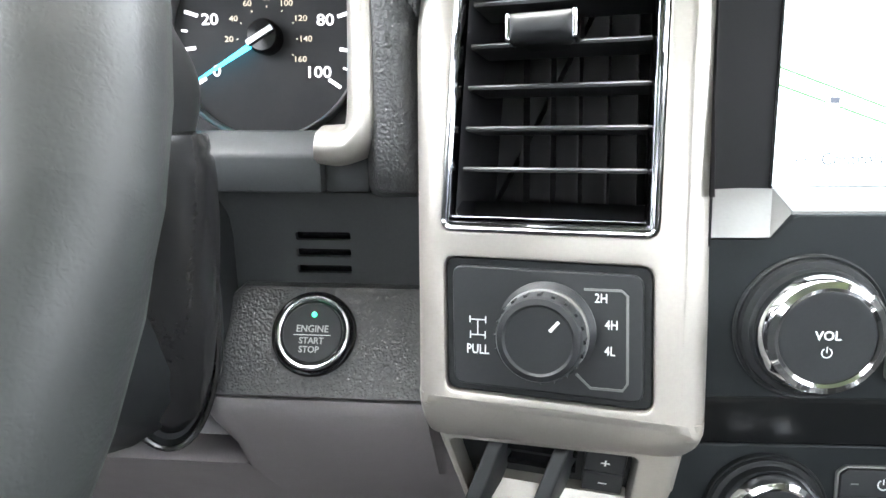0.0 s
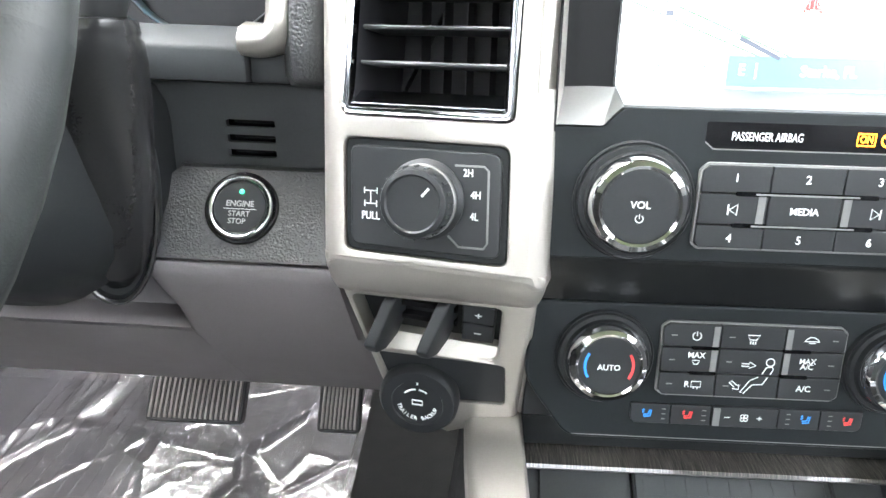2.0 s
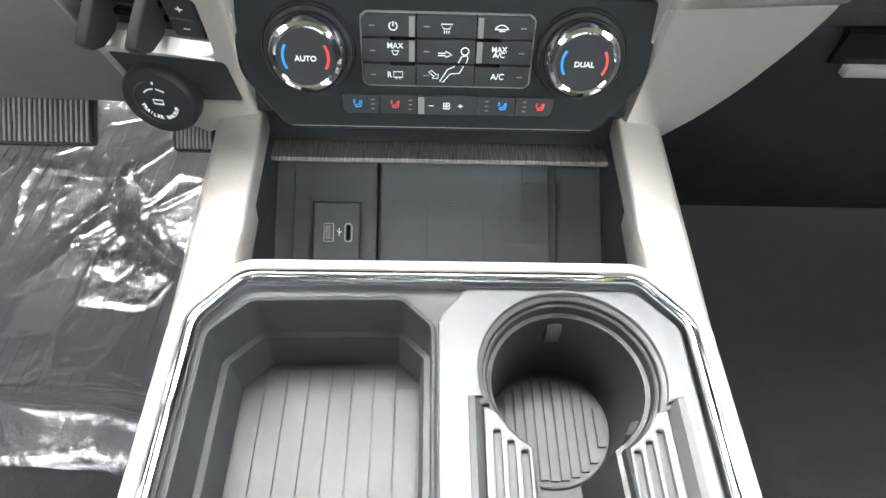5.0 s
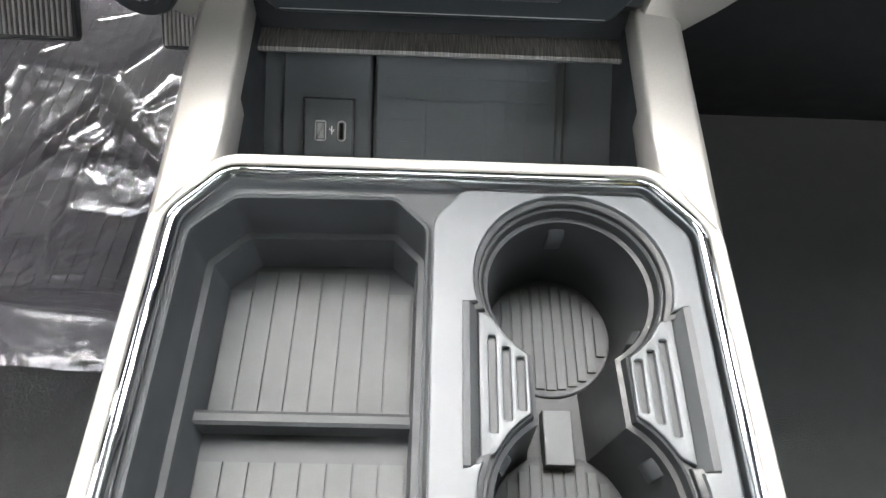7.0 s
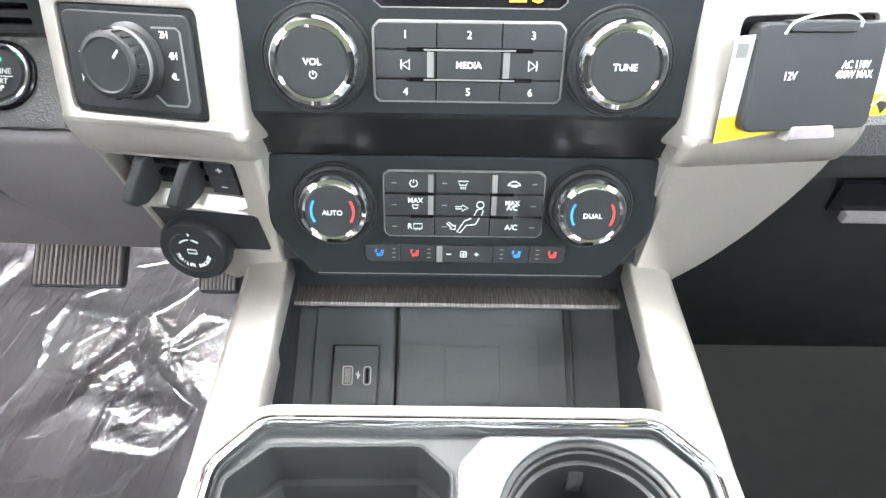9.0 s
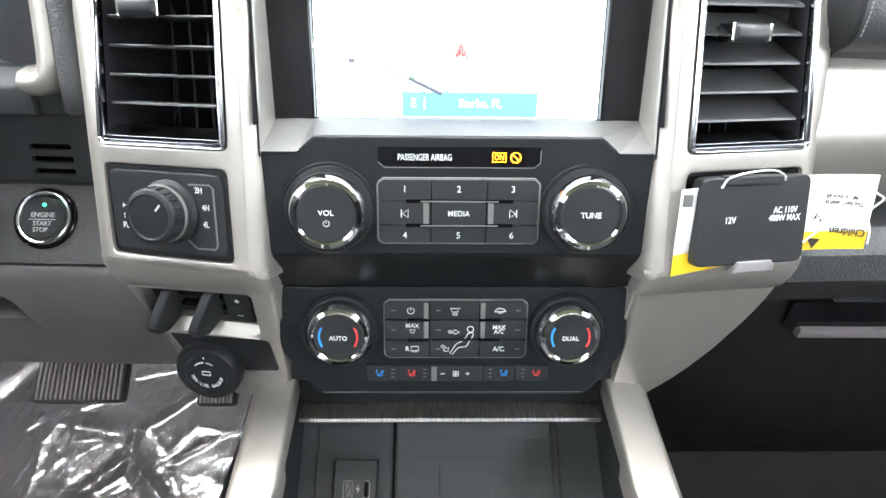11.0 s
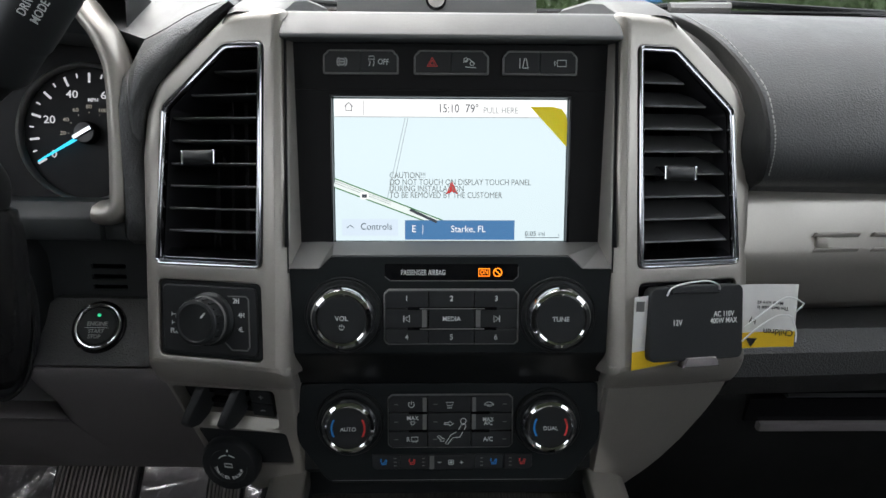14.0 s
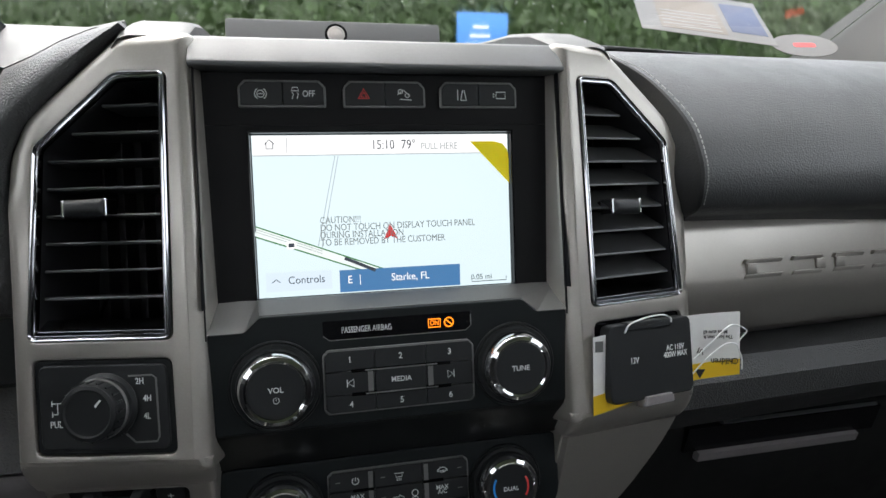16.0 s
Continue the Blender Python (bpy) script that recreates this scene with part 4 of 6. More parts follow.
strokes([[(0.0202, rv(0.5636)), (0.0282, rv(0.5636)), (0.0282, rv(0.5690)), (0.0202, rv(0.5690)), (0.0202, rv(0.5636))], arc(0.0341, rv(0.5663), 0.0030, 0, 360, 20), [(0.0320, rv(0.5682)), (0.0362, rv(0.5644))]], 0.0004, AMBER, radio, RAD, "warning_lamp", 0.0003)
lettering("ON", 0.0048, 0.0242, rv(0.5663), AMBER, radio, RAD, lift=0.0003, width=0.8)
rx = [-0.0485, -0.0165, 0.0172, 0.0490]
rz = [(0.5402, 0.5530), (0.5250, 0.5396), (0.5134, 0.5244)]
blk = rounded([(rx[0], rv(rz[2][0]) + 0.002), (rx[0] + 0.002, rv(rz[2][0])), (rx[3] - 0.002, rv(rz[2][0])), (rx[3], rv(rz[2][0]) + 0.002), (rx[3], rv(rz[0][1]) - 0.003), (rx[3] - 0.003, rv(rz[0][1])), (rx[0] + 0.003, rv(rz[0][1])), (rx[0], rv(rz[0][1]) - 0.003)], 0.0008)
part("button_edge", plate(inset(blk, -0.0011), [inset(blk, -0.0001)], -0.001, 0.0022, 0.0006), GREY, radio, "light grey edge", R_)
part("button_well", slab(blk, -0.001, 0.0004), GLOSS, radio, "", R_)


def key(x0, x1, v0, v1, parent, h=0.003, cut=(), m=RAD):
    c = 0.0025
    pts = []
    for i, (x, y) in enumerate(rect(x0 + 0.00025, v0, x1 - 0.00025, v1)):
        if i in cut:
            ux, uy = (1, -1, -1, 1)[i], (1, 1, -1, -1)[i]
            two = [(x + ux * c, y), (x, y + uy * c)]
            pts += two if i in (1, 3) else two[::-1]
        else:
            pts.append((x, y))
    return part("button", slab(pts, 0.0002, h, 0.0006), BUTTON, parent, "", STACK @ m)


for r, (z0, z1) in enumerate(rz):
    for c in range(3):
        cut = {(0, 0): (3,), (0, 2): (2,), (2, 0): (0,), (2, 2): (1,)}.get((r, c), ())
        key(rx[c], rx[c + 1], rv(z0), rv(z1), radio, 0.0036 if (r, c) == (1, 1) else 0.003, cut)
for r, row in enumerate((("1", "2", "3"), ("", "MEDIA", ""), ("4", "5", "6"))):
    for c, body in enumerate(row):
        if body:
            lettering(body, 0.0048 if body == "MEDIA" else 0.0056, (-0.0325, 0.0003, 0.0331)[c], rv((0.5472, 0.5322, 0.5182)[r]), WHITE, radio, RAD, lift=0.0038 if body == "MEDIA" else 0.0031, width=0.95)
strokes([[(-0.0347, rv(0.5347)), (-0.0347, rv(0.5297))], [(-0.0305, rv(0.5347)), (-0.0342, rv(0.5322)), (-0.0305, rv(0.5297)), (-0.0305, rv(0.5347))]], 0.0003, WHITE, radio, RAD, "symbol", 0.0031)
strokes([[(0.0357, rv(0.5347)), (0.0357, rv(0.5297))], [(0.0315, rv(0.5347)), (0.0352, rv(0.5322)), (0.0315, rv(0.5297)), (0.0315, rv(0.5347))]], 0.0003, WHITE, radio, RAD, "symbol", 0.0031)
for z in (0.5399, 0.5247):
    sl = part("slot", slab(rounded(rect(-0.032, rv(z) - 0.0011, 0.0335, rv(z) + 0.0011), 0.001), 0.0005, 0.0034), GLOSS, radio, "", R_)
    # thin grey sliver that draws the highlight along the slot
    part("slot_glint", slab(rounded(rect(-0.023, rv(z) - 0.0004, 0.0245, rv(z) + 0.0003), 0.0003), 0.0034, 0.0041), GREY, sl, "", R_)
for x in (-0.0205, 0.0190):
    part("key_flank", slab(rect(x - 0.0008, rv(0.5256), x + 0.0026, rv(0.5390)), 0.003, 0.0034), GREY, radio, "", R_)
for k, body in ((vol, "VOL"), (tune, "TUNE")):
    x = -0.0787 if body == "VOL" else 0.0787
    lettering(body, 0.0048, x, rv(0.5342) + (0.0008 if body == "VOL" else 0), WHITE, k, RAD, lift=0.0144)
strokes([arc(-0.0787, rv(0.5342) - 0.0055, 0.0018, 120, 420), [(-0.0787, rv(0.5342) - 0.0055), (-0.0787, rv(0.5342) - 0.0032)]], 0.0002, WHITE, vol, RAD, "symbol", 0.0144)

# ---- climate panel details ----
K_ = STACK @ CLI
cx = [-0.0480, -0.0170, 0.0175, 0.0500]
cz = [(0.4493, 0.4622), (0.4345, 0.4484), (0.4207, 0.4336)]
blk = rounded([(cx[0], cv(0.4228)), (cx[0] + 0.003, cv(0.4205)), (cx[3] - 0.003, cv(0.4205)), (cx[3], cv(0.4228)), (cx[3], cv(0.4599)), (cx[3] - 0.003, cv(0.4624)), (cx[0] + 0.003, cv(0.4624)), (cx[0], cv(0.4599))], 0.0008)
part("button_edge", plate(inset(blk, -0.0009), [inset(blk, -0.0001)], -0.001, 0.0018, 0.0005), GREY, climate, "light grey edge", K_)
part("button_well", slab(blk, -0.001, 0.0004), GLOSS, climate, "", K_)
for r, (z0, z1) in enumerate(cz):
    for c in range(3):
        cut = {(0, 0): (3,), (0, 2): (2,), (2, 0): (0,), (2, 2): (1,)}.get((r, c), ())
        b = key(cx[c], cx[c + 1], cv(z0), cv(z1), climate, 0.003, cut, CLI)
        xm = cx[c] + (0.006 if c < 2 else 0.0265)
        part("lamp_mark", slab(rect(xm - 0.0016, cv((z0 + z1) / 2) - 0.0004, xm + 0.0016, cv((z0 + z1) / 2) + 0.0003), 0.003, 0.0031), GREY, b, "", K_)
for z in (0.4488, 0.4340):
    for a, b in ((-0.032, -0.0175), (0.0172, 0.032)):
        part("slot", slab(rounded(rect(a, cv(z) - 0.0010, b, cv(z) + 0.0010), 0.0009), 0.0005, 0.0034), GLOSS, climate, "", K_)
for x in (-0.0205, 0.0186):
    part("key_flank", slab(rect(x - 0.0006, cv(0.4353), x + 0.0026, cv(0.4612)), 0.003, 0.0033), GREY, climate, "", K_)
W = lambda body, size, x, z, w=0.95: lettering(body, size, x, cv(z), WHITE, climate, CLI, lift=0.0031, width=w)
SY = lambda paths: strokes([[(x, cv(z)) for x, z in p] for p in paths], 0.0003, WHITE, climate, CLI, "symbol", 0.0031)
SY([arc(-0.0300, 0.4556, 0.0023, 120, 420), [(-0.03, 0.4556), (-0.03, 0.4582)]])
SY([[(-0.003, 0.4573), (0.0035, 0.4573), (0.002, 0.4547), (-0.0015, 0.4547), (-0.003, 0.4573)], [(-0.001, 0.4538), (-0.001, 0.4521)], [(0.0003, 0.4538), (0.0003, 0.4521)], [(0.0016, 0.4538), (0.0016, 0.4521)]])
SY([[(0.0275, 0.4550), (0.0285, 0.4562), (0.0302, 0.4574), (0.0325, 0.4574), (0.0345, 0.4562), (0.0355, 0.4551), (0.0275, 0.4550)], [(0.0335, 0.4541), (0.0300, 0.4541)]])
W("MAX", 0.0046, -0.029, 0.4444)
SY([[(-0.031, 0.4415), (-0.027, 0.4415), (-0.028, 0.4393), (-0.030, 0.4393), (-0.031, 0.4415)]])
W("MAX", 0.0044, 0.031, 0.4433)
W("A/C", 0.0044, 0.031, 0.4401)
W("R", 0.0050, -0.0325, 0.4271)
SY([[(-0.0300, 0.4291), (-0.0248, 0.4291), (-0.0248, 0.4258), (-0.0300, 0.4258), (-0.0300, 0.4291)], [(-0.0285, 0.4254), (-0.0285, 0.4245)], [(-0.0265, 0.4254), (-0.0265, 0.4245)]])
W("A/C", 0.0050, 0.031, 0.4271)
SY([[(-0.0040, 0.4407), (0.0, 0.4407), (0.0, 0.4419), (0.0036, 0.4398), (0.0, 0.4381), (0.0, 0.4393), (-0.0040, 0.4393), (-0.0040, 0.4407)], arc(0.0112, 0.4420, 0.0022, 0, 360, 16), [(0.0075, 0.4349), (0.0095, 0.4389), (0.0125, 0.4395), (0.0132, 0.4379), (0.0120, 0.4349)]])
strokes([[(x, cv(z)) for x, z in p] for p in ([(-0.0095, 0.4293), (-0.0080, 0.4303), (-0.0050, 0.4277), (-0.0040, 0.4284), (-0.0040, 0.4254), (-0.0075, 0.4258), (-0.0064, 0.4267), (-0.0095, 0.4293)], [(0.0058, 0.4332), (0.0015, 0.4310), (-0.0030, 0.4237), (-0.0010, 0.4233), (0.0030, 0.4284), (0.0085, 0.4289), (0.0108, 0.4332)])], 0.0003, WHITE, climate, CLI, "symbol", 0.0031)
sx = [-0.0615, -0.0390, -0.0160, 0.0205, 0.0435, 0.0668]
for i in range(5):
    b = key(sx[i], sx[i + 1], cv(0.4022), cv(0.4140), climate, 0.0022 if i != 2 else 0.0028, {0: (0,), 4: (1,)}.get(i, ()), CLI)
    if i == 2:
        part("key_flank", slab(rect(sx[2] + 0.0004, cv(0.4026), sx[2] + 0.0042, cv(0.4135)), 0.0028, 0.0031), GREY, b, "", K_)
        continue
    xs = sx[i] + (0.0175 if i < 2 else 0.0045)
    for z in (0.4112, 0.4082, 0.4052):
        part("lamp_mark", slab(rect(xs, cv(z) - 0.0003, xs + 0.0022, cv(z) + 0.0003), 0.0022, 0.0023), GREY, b, "", K_)
    xs = sx[i] + (0.0088 if i < 2 else 0.0145)
    seat = [[(xs - 0.0008, 0.4063), (xs + 0.0024, 0.4066), (xs + 0.0030, 0.4103), (xs + 0.0020, 0.4103), (xs + 0.0014, 0.4078), (xs - 0.0012, 0.4075), (xs - 0.0008, 0.4063)], [(xs - 0.0020, 0.4086), (xs - 0.0010, 0.4095)], [(xs - 0.0020, 0.4099), (xs - 0.0010, 0.4108)]]
    strokes([[(x, cv(z)) for x, z in p] for p in seat], 0.0004, BLUE if i in (0, 3) else RED, climate, CLI, "symbol", 0.0023)
strokes([[(-0.0092, cv(0.4081)), (-0.0062, cv(0.4081))], [(0.0085, cv(0.4081)), (0.0115, cv(0.4081))], [(0.0100, cv(0.4094)), (0.0100, cv(0.4068))]] + [arc(0.0016 + 0.0014 * math.cos(radians(a)), cv(0.4081) + 0.0014 * math.sin(radians(a)), 0.0010, 0, 360, 10) for a in (45, 135, 225, 315)], 0.00025, WHITE, climate, CLI, "symbol", 0.0029)
for k, x, body in ((auto, -0.0786, "AUTO"), (dual, 0.0786, "DUAL")):
    lettering(body, 0.0044, x, cv(0.4408) - 0.001, WHITE, k, CLI, lift=0.0144, width=1.0)
    strokes([arc(x, cv(0.4408), 0.0128, 148, 212)], 0.0007, BLUE, k, CLI, "cold_mark", 0.0144)
    strokes([arc(x, cv(0.4408), 0.0128, -32, 32)], 0.0007, RED, k, CLI, "hot_mark", 0.0144)
strokes([[(-0.0930, cv(0.3925)), (0.0930, cv(0.3925))]], 0.0003, GREY, climate, CLI, "edge_line", 0.0004)

# ---- four wheel drive switch ----
fr, X = COL[-1]
F_ = STACK @ fr
fw = thing("drive_mode_switch", (-0.177, -0.01, 0.50), "black rotary four wheel drive switch on a plate", "switch")
o = rounded([(X(x), V(x, z)) for x, z in ((0.1379, 0.5009), (0.2199, 0.5009), (0.2204, 0.5577), (0.1389, 0.5577))], 0.005)
part("plate", slab(o, -0.02, -0.002, 0.001), BLACK, fw, "", F_)
part("raised_plate", slab(rounded([(X(x), V(x, z)) for x, z in ((0.1412, 0.5040), (0.2166, 0.5040), (0.2171, 0.5546), (0.1420, 0.5546))], 0.005), -0.003, 0.0, 0.001), BUTTON, fw, "", F_)
kx, kz = X(0.1785), 0.5315 - 0.49
k = part("knob", turned([(0.0201, -0.0004), (0.0201, 0.0009), (0.0178, 0.0026), (0.0175, 0.0069), (0.0169, 0.0168), (0.0160, 0.0187), (0.0139, 0.0193), (0.0129, 0.0185), (0.0, 0.0185)], 56, kx, kz), BUTTON, fw, "black ribbed knob", F_)
part("knob_ring", turned([(0.0173, 0.0060), (0.0181, 0.0069), (0.0179, 0.0086), (0.0171, 0.0090)], 56, kx, kz, True), GREY, k, "grey ring", F_)
for a in range(0, 360, 18):
    c, sn = math.cos(radians(a)), math.sin(radians(a))
    part("grip_rib", rings([[(kx + c * r - sn * w, kz + sn * r + c * w, h) for r, w in ((0.0163, -0.0009), (0.0178, -0.0006), (0.0178, 0.0006), (0.0163, 0.0009))] for h in (0.0109, 0.0170)]), BUTTON, k, "", F_)
strokes([[(kx + 0.0045, kz + 0.0038), (kx + 0.0078, kz + 0.0076)]], 0.0006, WHITE, k, fr, "pointer", 0.0187)
for body, x, z in (("2H", 0.1575, 0.5455), ("4H", 0.1535, 0.5350), ("4L", 0.1540, 0.5245)):
    lettering(body, 0.0052, X(x), z - 0.49, WHITE, fw, fr, lift=0.0001, width=0.8)
lettering("PULL", 0.0056, X(0.2062), 0.5215 - 0.49, WHITE, fw, fr, lift=0.0001, width=0.8)
strokes([[(X(0.1640), 0.5490 - 0.49), (X(0.1500), 0.5490 - 0.49), (X(0.1478), 0.547 - 0.49), (X(0.1472), 0.512 - 0.49), (X(0.1490), 0.5092 - 0.49), (X(0.1610), 0.5092 - 0.49), (X(0.1665), 0.5145 - 0.49)]], 0.0005, GREY, fw, fr, "bracket_line", 0.0001, 1.0)
px_, pz_ = X(0.2062), 0.5308 - 0.49
strokes([[(px_ - 0.003, pz_ + 0.0035), (px_ + 0.003, pz_ + 0.0035)], [(px_, pz_ + 0.0035), (px_, pz_ - 0.003)], [(px_ - 0.0034, pz_ + 0.002), (px_ - 0.0034, pz_ + 0.005)], [(px_ + 0.0034, pz_ + 0.002), (px_ + 0.0034, pz_ + 0.005)], [(px_ - 0.003, pz_ - 0.003), (px_ + 0.003, pz_ - 0.003)], [(px_ - 0.0032, pz_ - 0.0046), (px_ - 0.0032, pz_ - 0.0014)], [(px_ + 0.0032, pz_ - 0.0046), (px_ + 0.0032, pz_ - 0.0014)]], 0.00025, WHITE, fw, fr, "symbol", 0.0001)

# ---- trailer controls on the lower column ----
L_ = STACK @ LOW
brake = thing("trailer_brake_controller", (-0.176, 0.02, 0.43), "black trailer brake switch with two paddles", "switch")
part("tray_plate", slab(inset(sw_hole, 0.0003), -0.025, -0.012), BLACK, brake, "", L_)
part("sill", rings([[(lx(x), q, h) for q, h in ((-0.0690, -0.012), (-0.0690, 0.0006), (-0.0615, -0.0065), (-0.0615, -0.012))] for x in (0.1378, 0.2095)]), SILVER, brake, "light grey sill", L_, smooth=False)
for x in (0.171, 0.201):
    q0 = (0.4555 - 0.49 - 0.0642 * (x - 0.13)) * 1.0966
    fin = [(0.011, -0.012), (0.010, -0.003), (-0.004, 0.0095), (-0.011, 0.0150), (-0.0185, 0.0125), (-0.0215, 0.0060), (-0.0180, -0.004), (-0.008, -0.012)]
    part("paddle", rings([[(lx(x) + w - h * 0.45, q0 + q, h) for q, h in fin] for w in (-0.0036, 0.0036)]), BUTTON, brake, "black pinch paddle", L_, bevel=0.0014, segments=3)
for i, body in enumerate(("+", "-")):
    q0 = (0.4635 - 0.49) * 1.0966 - 0.0148 * i
    b = part("button", slab(rect(lx(0.1585), q0 - 0.013, lx(0.1405), q0 + 0.0008), -0.012, -0.004, 0.001), BUTTON, brake, "", L_)
    strokes([[(lx(0.1495) - 0.002, q0 - 0.006), (lx(0.1495) + 0.002, q0 - 0.006)]] + ([[(lx(0.1495), q0 - 0.008), (lx(0.1495), q0 - 0.004)]] if i == 0 else []), 0.0004, WHITE, b, LOW, "symbol", -0.0039)
part("slat", slab(rect(lx(0.197), -0.040, lx(0.162), -0.036), -0.012, -0.008), GLOSS, brake, "", L_)
part("slat", slab(rect(lx(0.197), -0.051, lx(0.162), -0.047), -0.012, -0.008), GLOSS, brake, "", L_)
backup = thing("trailer_backup_knob", (-0.18, 0.05, 0.39), "round black trailer backup knob with white print", "knob")
part("plate", slab(inset(tr_hole, 0.0003), -0.02, -0.002), BUTTON, backup, "", L_)
# the knob stands out towards the seat
KF, bx, q0 = plane(0.0625, 0.3985, 0.16, -0.1775, -9) @ Matrix.Scale(1.06, 4), 0.0, 0.0
L_ = STACK @ KF
k = part("knob", turned([(0.0235, -0.022), (0.0235, 0.010), (0.0225, 0.014), (0.0205, 0.015), (0.0215, 0.020), (0.0236, 0.026), (0.0236, 0.033), (0.0216, 0.036), (0.0156, 0.0365), (0.0150, 0.0355), (0.0, 0.0355)], 56, bx, q0), BUTTON, backup, "black rubbery knob", L_)
for a in range(15, 360, 45):
    part("grip_pad", rings([[(bx + r * math.cos(radians(a + d)), q0 + r * math.sin(radians(a + d)), h) for r, d in ((0.020, -14), (0.0237, -11), (0.0241, 0), (0.0237, 11), (0.020, 14))] for h in (0.0125, 0.019)]), BUTTON, k, "", L_)
strokes([arc(bx, q0, 0.0098, 55, 85), arc(bx, q0, 0.0098, 95, 140), [(bx, q0 + 0.0130), (bx, q0 + 0.0165)], [(bx - 0.003, q0 - 0.001), (bx + 0.003, q0 - 0.001), (bx + 0.003, q0 + 0.002), (bx - 0.003, q0 + 0.002), (bx - 0.003, q0 - 0.001)]], 0.0005, WHITE, k, KF, "symbol", 0.0356)
for i, ch in enumerate("TRAILER BACKUP"):
    a = 195 + 150 * i / 13
    if ch != " ":
        lettering(ch, 0.0036, bx + 0.0112 * math.cos(radians(a)), q0 + 0.0112 * math.sin(radians(a)), WHITE, k, KF, spin=a + 90, lift=0.0356)

# ---- power outlet, tag ----
fr1, X1 = COL[1]
outlet = thing("power_outlet", (0.18, -0.01, 0.50), "black power outlet cover with white print", "outlet")
oo = rounded([(X1(x), V(x, z)) for x, z in ((0.1420, 0.5010), (0.2205, 0.4988), (0.2197, 0.5548), (0.1418, 0.5555))], 0.006)
O1 = fr1 @ Matrix.Translation((0, 0, 0.0008))
part("socket_frame", slab(rounded([(X1(x), V(x, z)) for x, z in ((0.1379, 0.5009), (0.2199, 0.5009), (0.2204, 0.5577), (0.1389, 0.5577))], 0.004), -0.02, -0.003), GLOSS, outlet, "", STACK @ fr1)
cover = part("cover", slab(oo, 0.0, 0.0085, 0.0012), BUTTON, outlet, "", STACK @ O1)
part("hinge", slab(rounded(rect(X1(0.158), 0.5515 - 0.49, X1(0.198), 0.5575 - 0.49), 0.001), 0.003, 0.0105, 0.001), BUTTON, cover, "", STACK @ O1)
part("latch", slab([(X1(0.1685), 0.4965 - 0.49), (X1(0.199), 0.4965 - 0.49), (X1(0.196), 0.5035 - 0.49), (X1(0.172), 0.5035 - 0.49)], 0.003, 0.0110, 0.001), KNEE, cover, "", STACK @ O1)
lettering("12V", 0.0060, X1(0.1640), 0.5300 - 0.49, WHITE, cover, O1, lift=0.0086, width=0.85)
lettering("AC 110V", 0.0058, X1(0.2030), 0.5352 - 0.49, WHITE, cover, O1, lift=0.0086, width=0.82)
lettering("400W MAX", 0.0058, X1(0.2030), 0.5302 - 0.49, WHITE, cover, O1, lift=0.0086, width=0.82)
tag = thing("warning_tag", (0.2, 0, 0.497), "white card tag with yellow warning band", "tag")
path = [(0.1325, -0.0302), (0.16, -0.0232), (0.19, -0.0155), (0.222, -0.0075), (0.232, -0.0080), (0.246, -0.0108), (0.2610, -0.0150)]
card = lambda z0, z1, d: rings([[(x, y - d, z0(x)), (x, y - d, z1(x)), (x, y, z1(x)), (x, y, z0(x))] for x, y in path])
part("card", card(lambda x: 0.4945 + 0.105 * (x - 0.1325), lambda x: 0.5500 + 0.050 * (x - 0.1325), 0.0004), PAPER, tag, "")
part("yellow_band", card(lambda x: 0.4947 + 0.105 * (x - 0.1325), lambda x: 0.5085 + 0.090 * (x - 0.1325), 0.0007), YELLOW, tag, "yellow band")
TG = plane(-0.0118, 0.530, 0.0, 0.245, -14.0)
for body, size, x, z in (("Children", 0.0070, 0.0045, -0.0110), ("by", 0.0062, -0.0140, -0.0035), ("The back seat is", 0.0040, -0.0005, 0.0075), ("Make sure all", 0.0040, -0.0025, 0.0115)):
    lettering(body, size, x, z, PRINT, tag, TG, spin=180, lift=0.0009, width=0.85)
bmn = slab([(-0.0180, -0.0170), (-0.0100, -0.0170), (-0.0140, -0.0240)], 0.0008, 0.0012)
part("warning_triangle", bmn, PRINT, tag, "", STACK @ TG, smooth=False)
part("print_block", slab(rect(0.1340, 0.5395, 0.1400, 0.5470), 0.0, 0.0002), GREY, tag, "", STACK @ Matrix.Translation((0, -0.0306, 0)) @ Matrix(((1, 0, 0, 0), (0, 0, -1, 0), (0, 1, 0, 0), (0, 0, 0, 1))))
cord = curve_points([(0.2215, -0.0150, 0.5225), (0.236, -0.0175, 0.5360), (0.250, -0.0195, 0.5475), (0.2615, -0.0205, 0.5440), (0.2620, -0.0205, 0.5410), (0.2560, -0.0195, 0.5330), (0.2595, -0.0195, 0.5220), (0.2600, -0.0195, 0.5130)], 6)
part("cord", tube(cord, 0.0006, 6), WHITE, tag, "thin white cord")
part("cord", tube(curve_points([(0.2215, -0.0145, 0.5120), (0.232, -0.0175, 0.5240), (0.244, -0.0195, 0.5330), (0.2515, -0.0200, 0.5340), (0.2560, -0.0195, 0.5320)], 6), 0.0006, 6), WHITE, tag, "thin white cord")
part("cord", tube(curve_points([(0.155, -0.0335, 0.5520), (0.158, -0.0345, 0.5580), (0.170, -0.0335, 0.5615), (0.186, -0.0295, 0.5620), (0.196, -0.0245, 0.5580), (0.198, -0.0225, 0.5545)], 6), 0.0006, 6), WHITE, tag, "thin white cord")

# ---- console details ----
SPOT["at"] = MIDDLE
C_ = MIDDLE @ CON
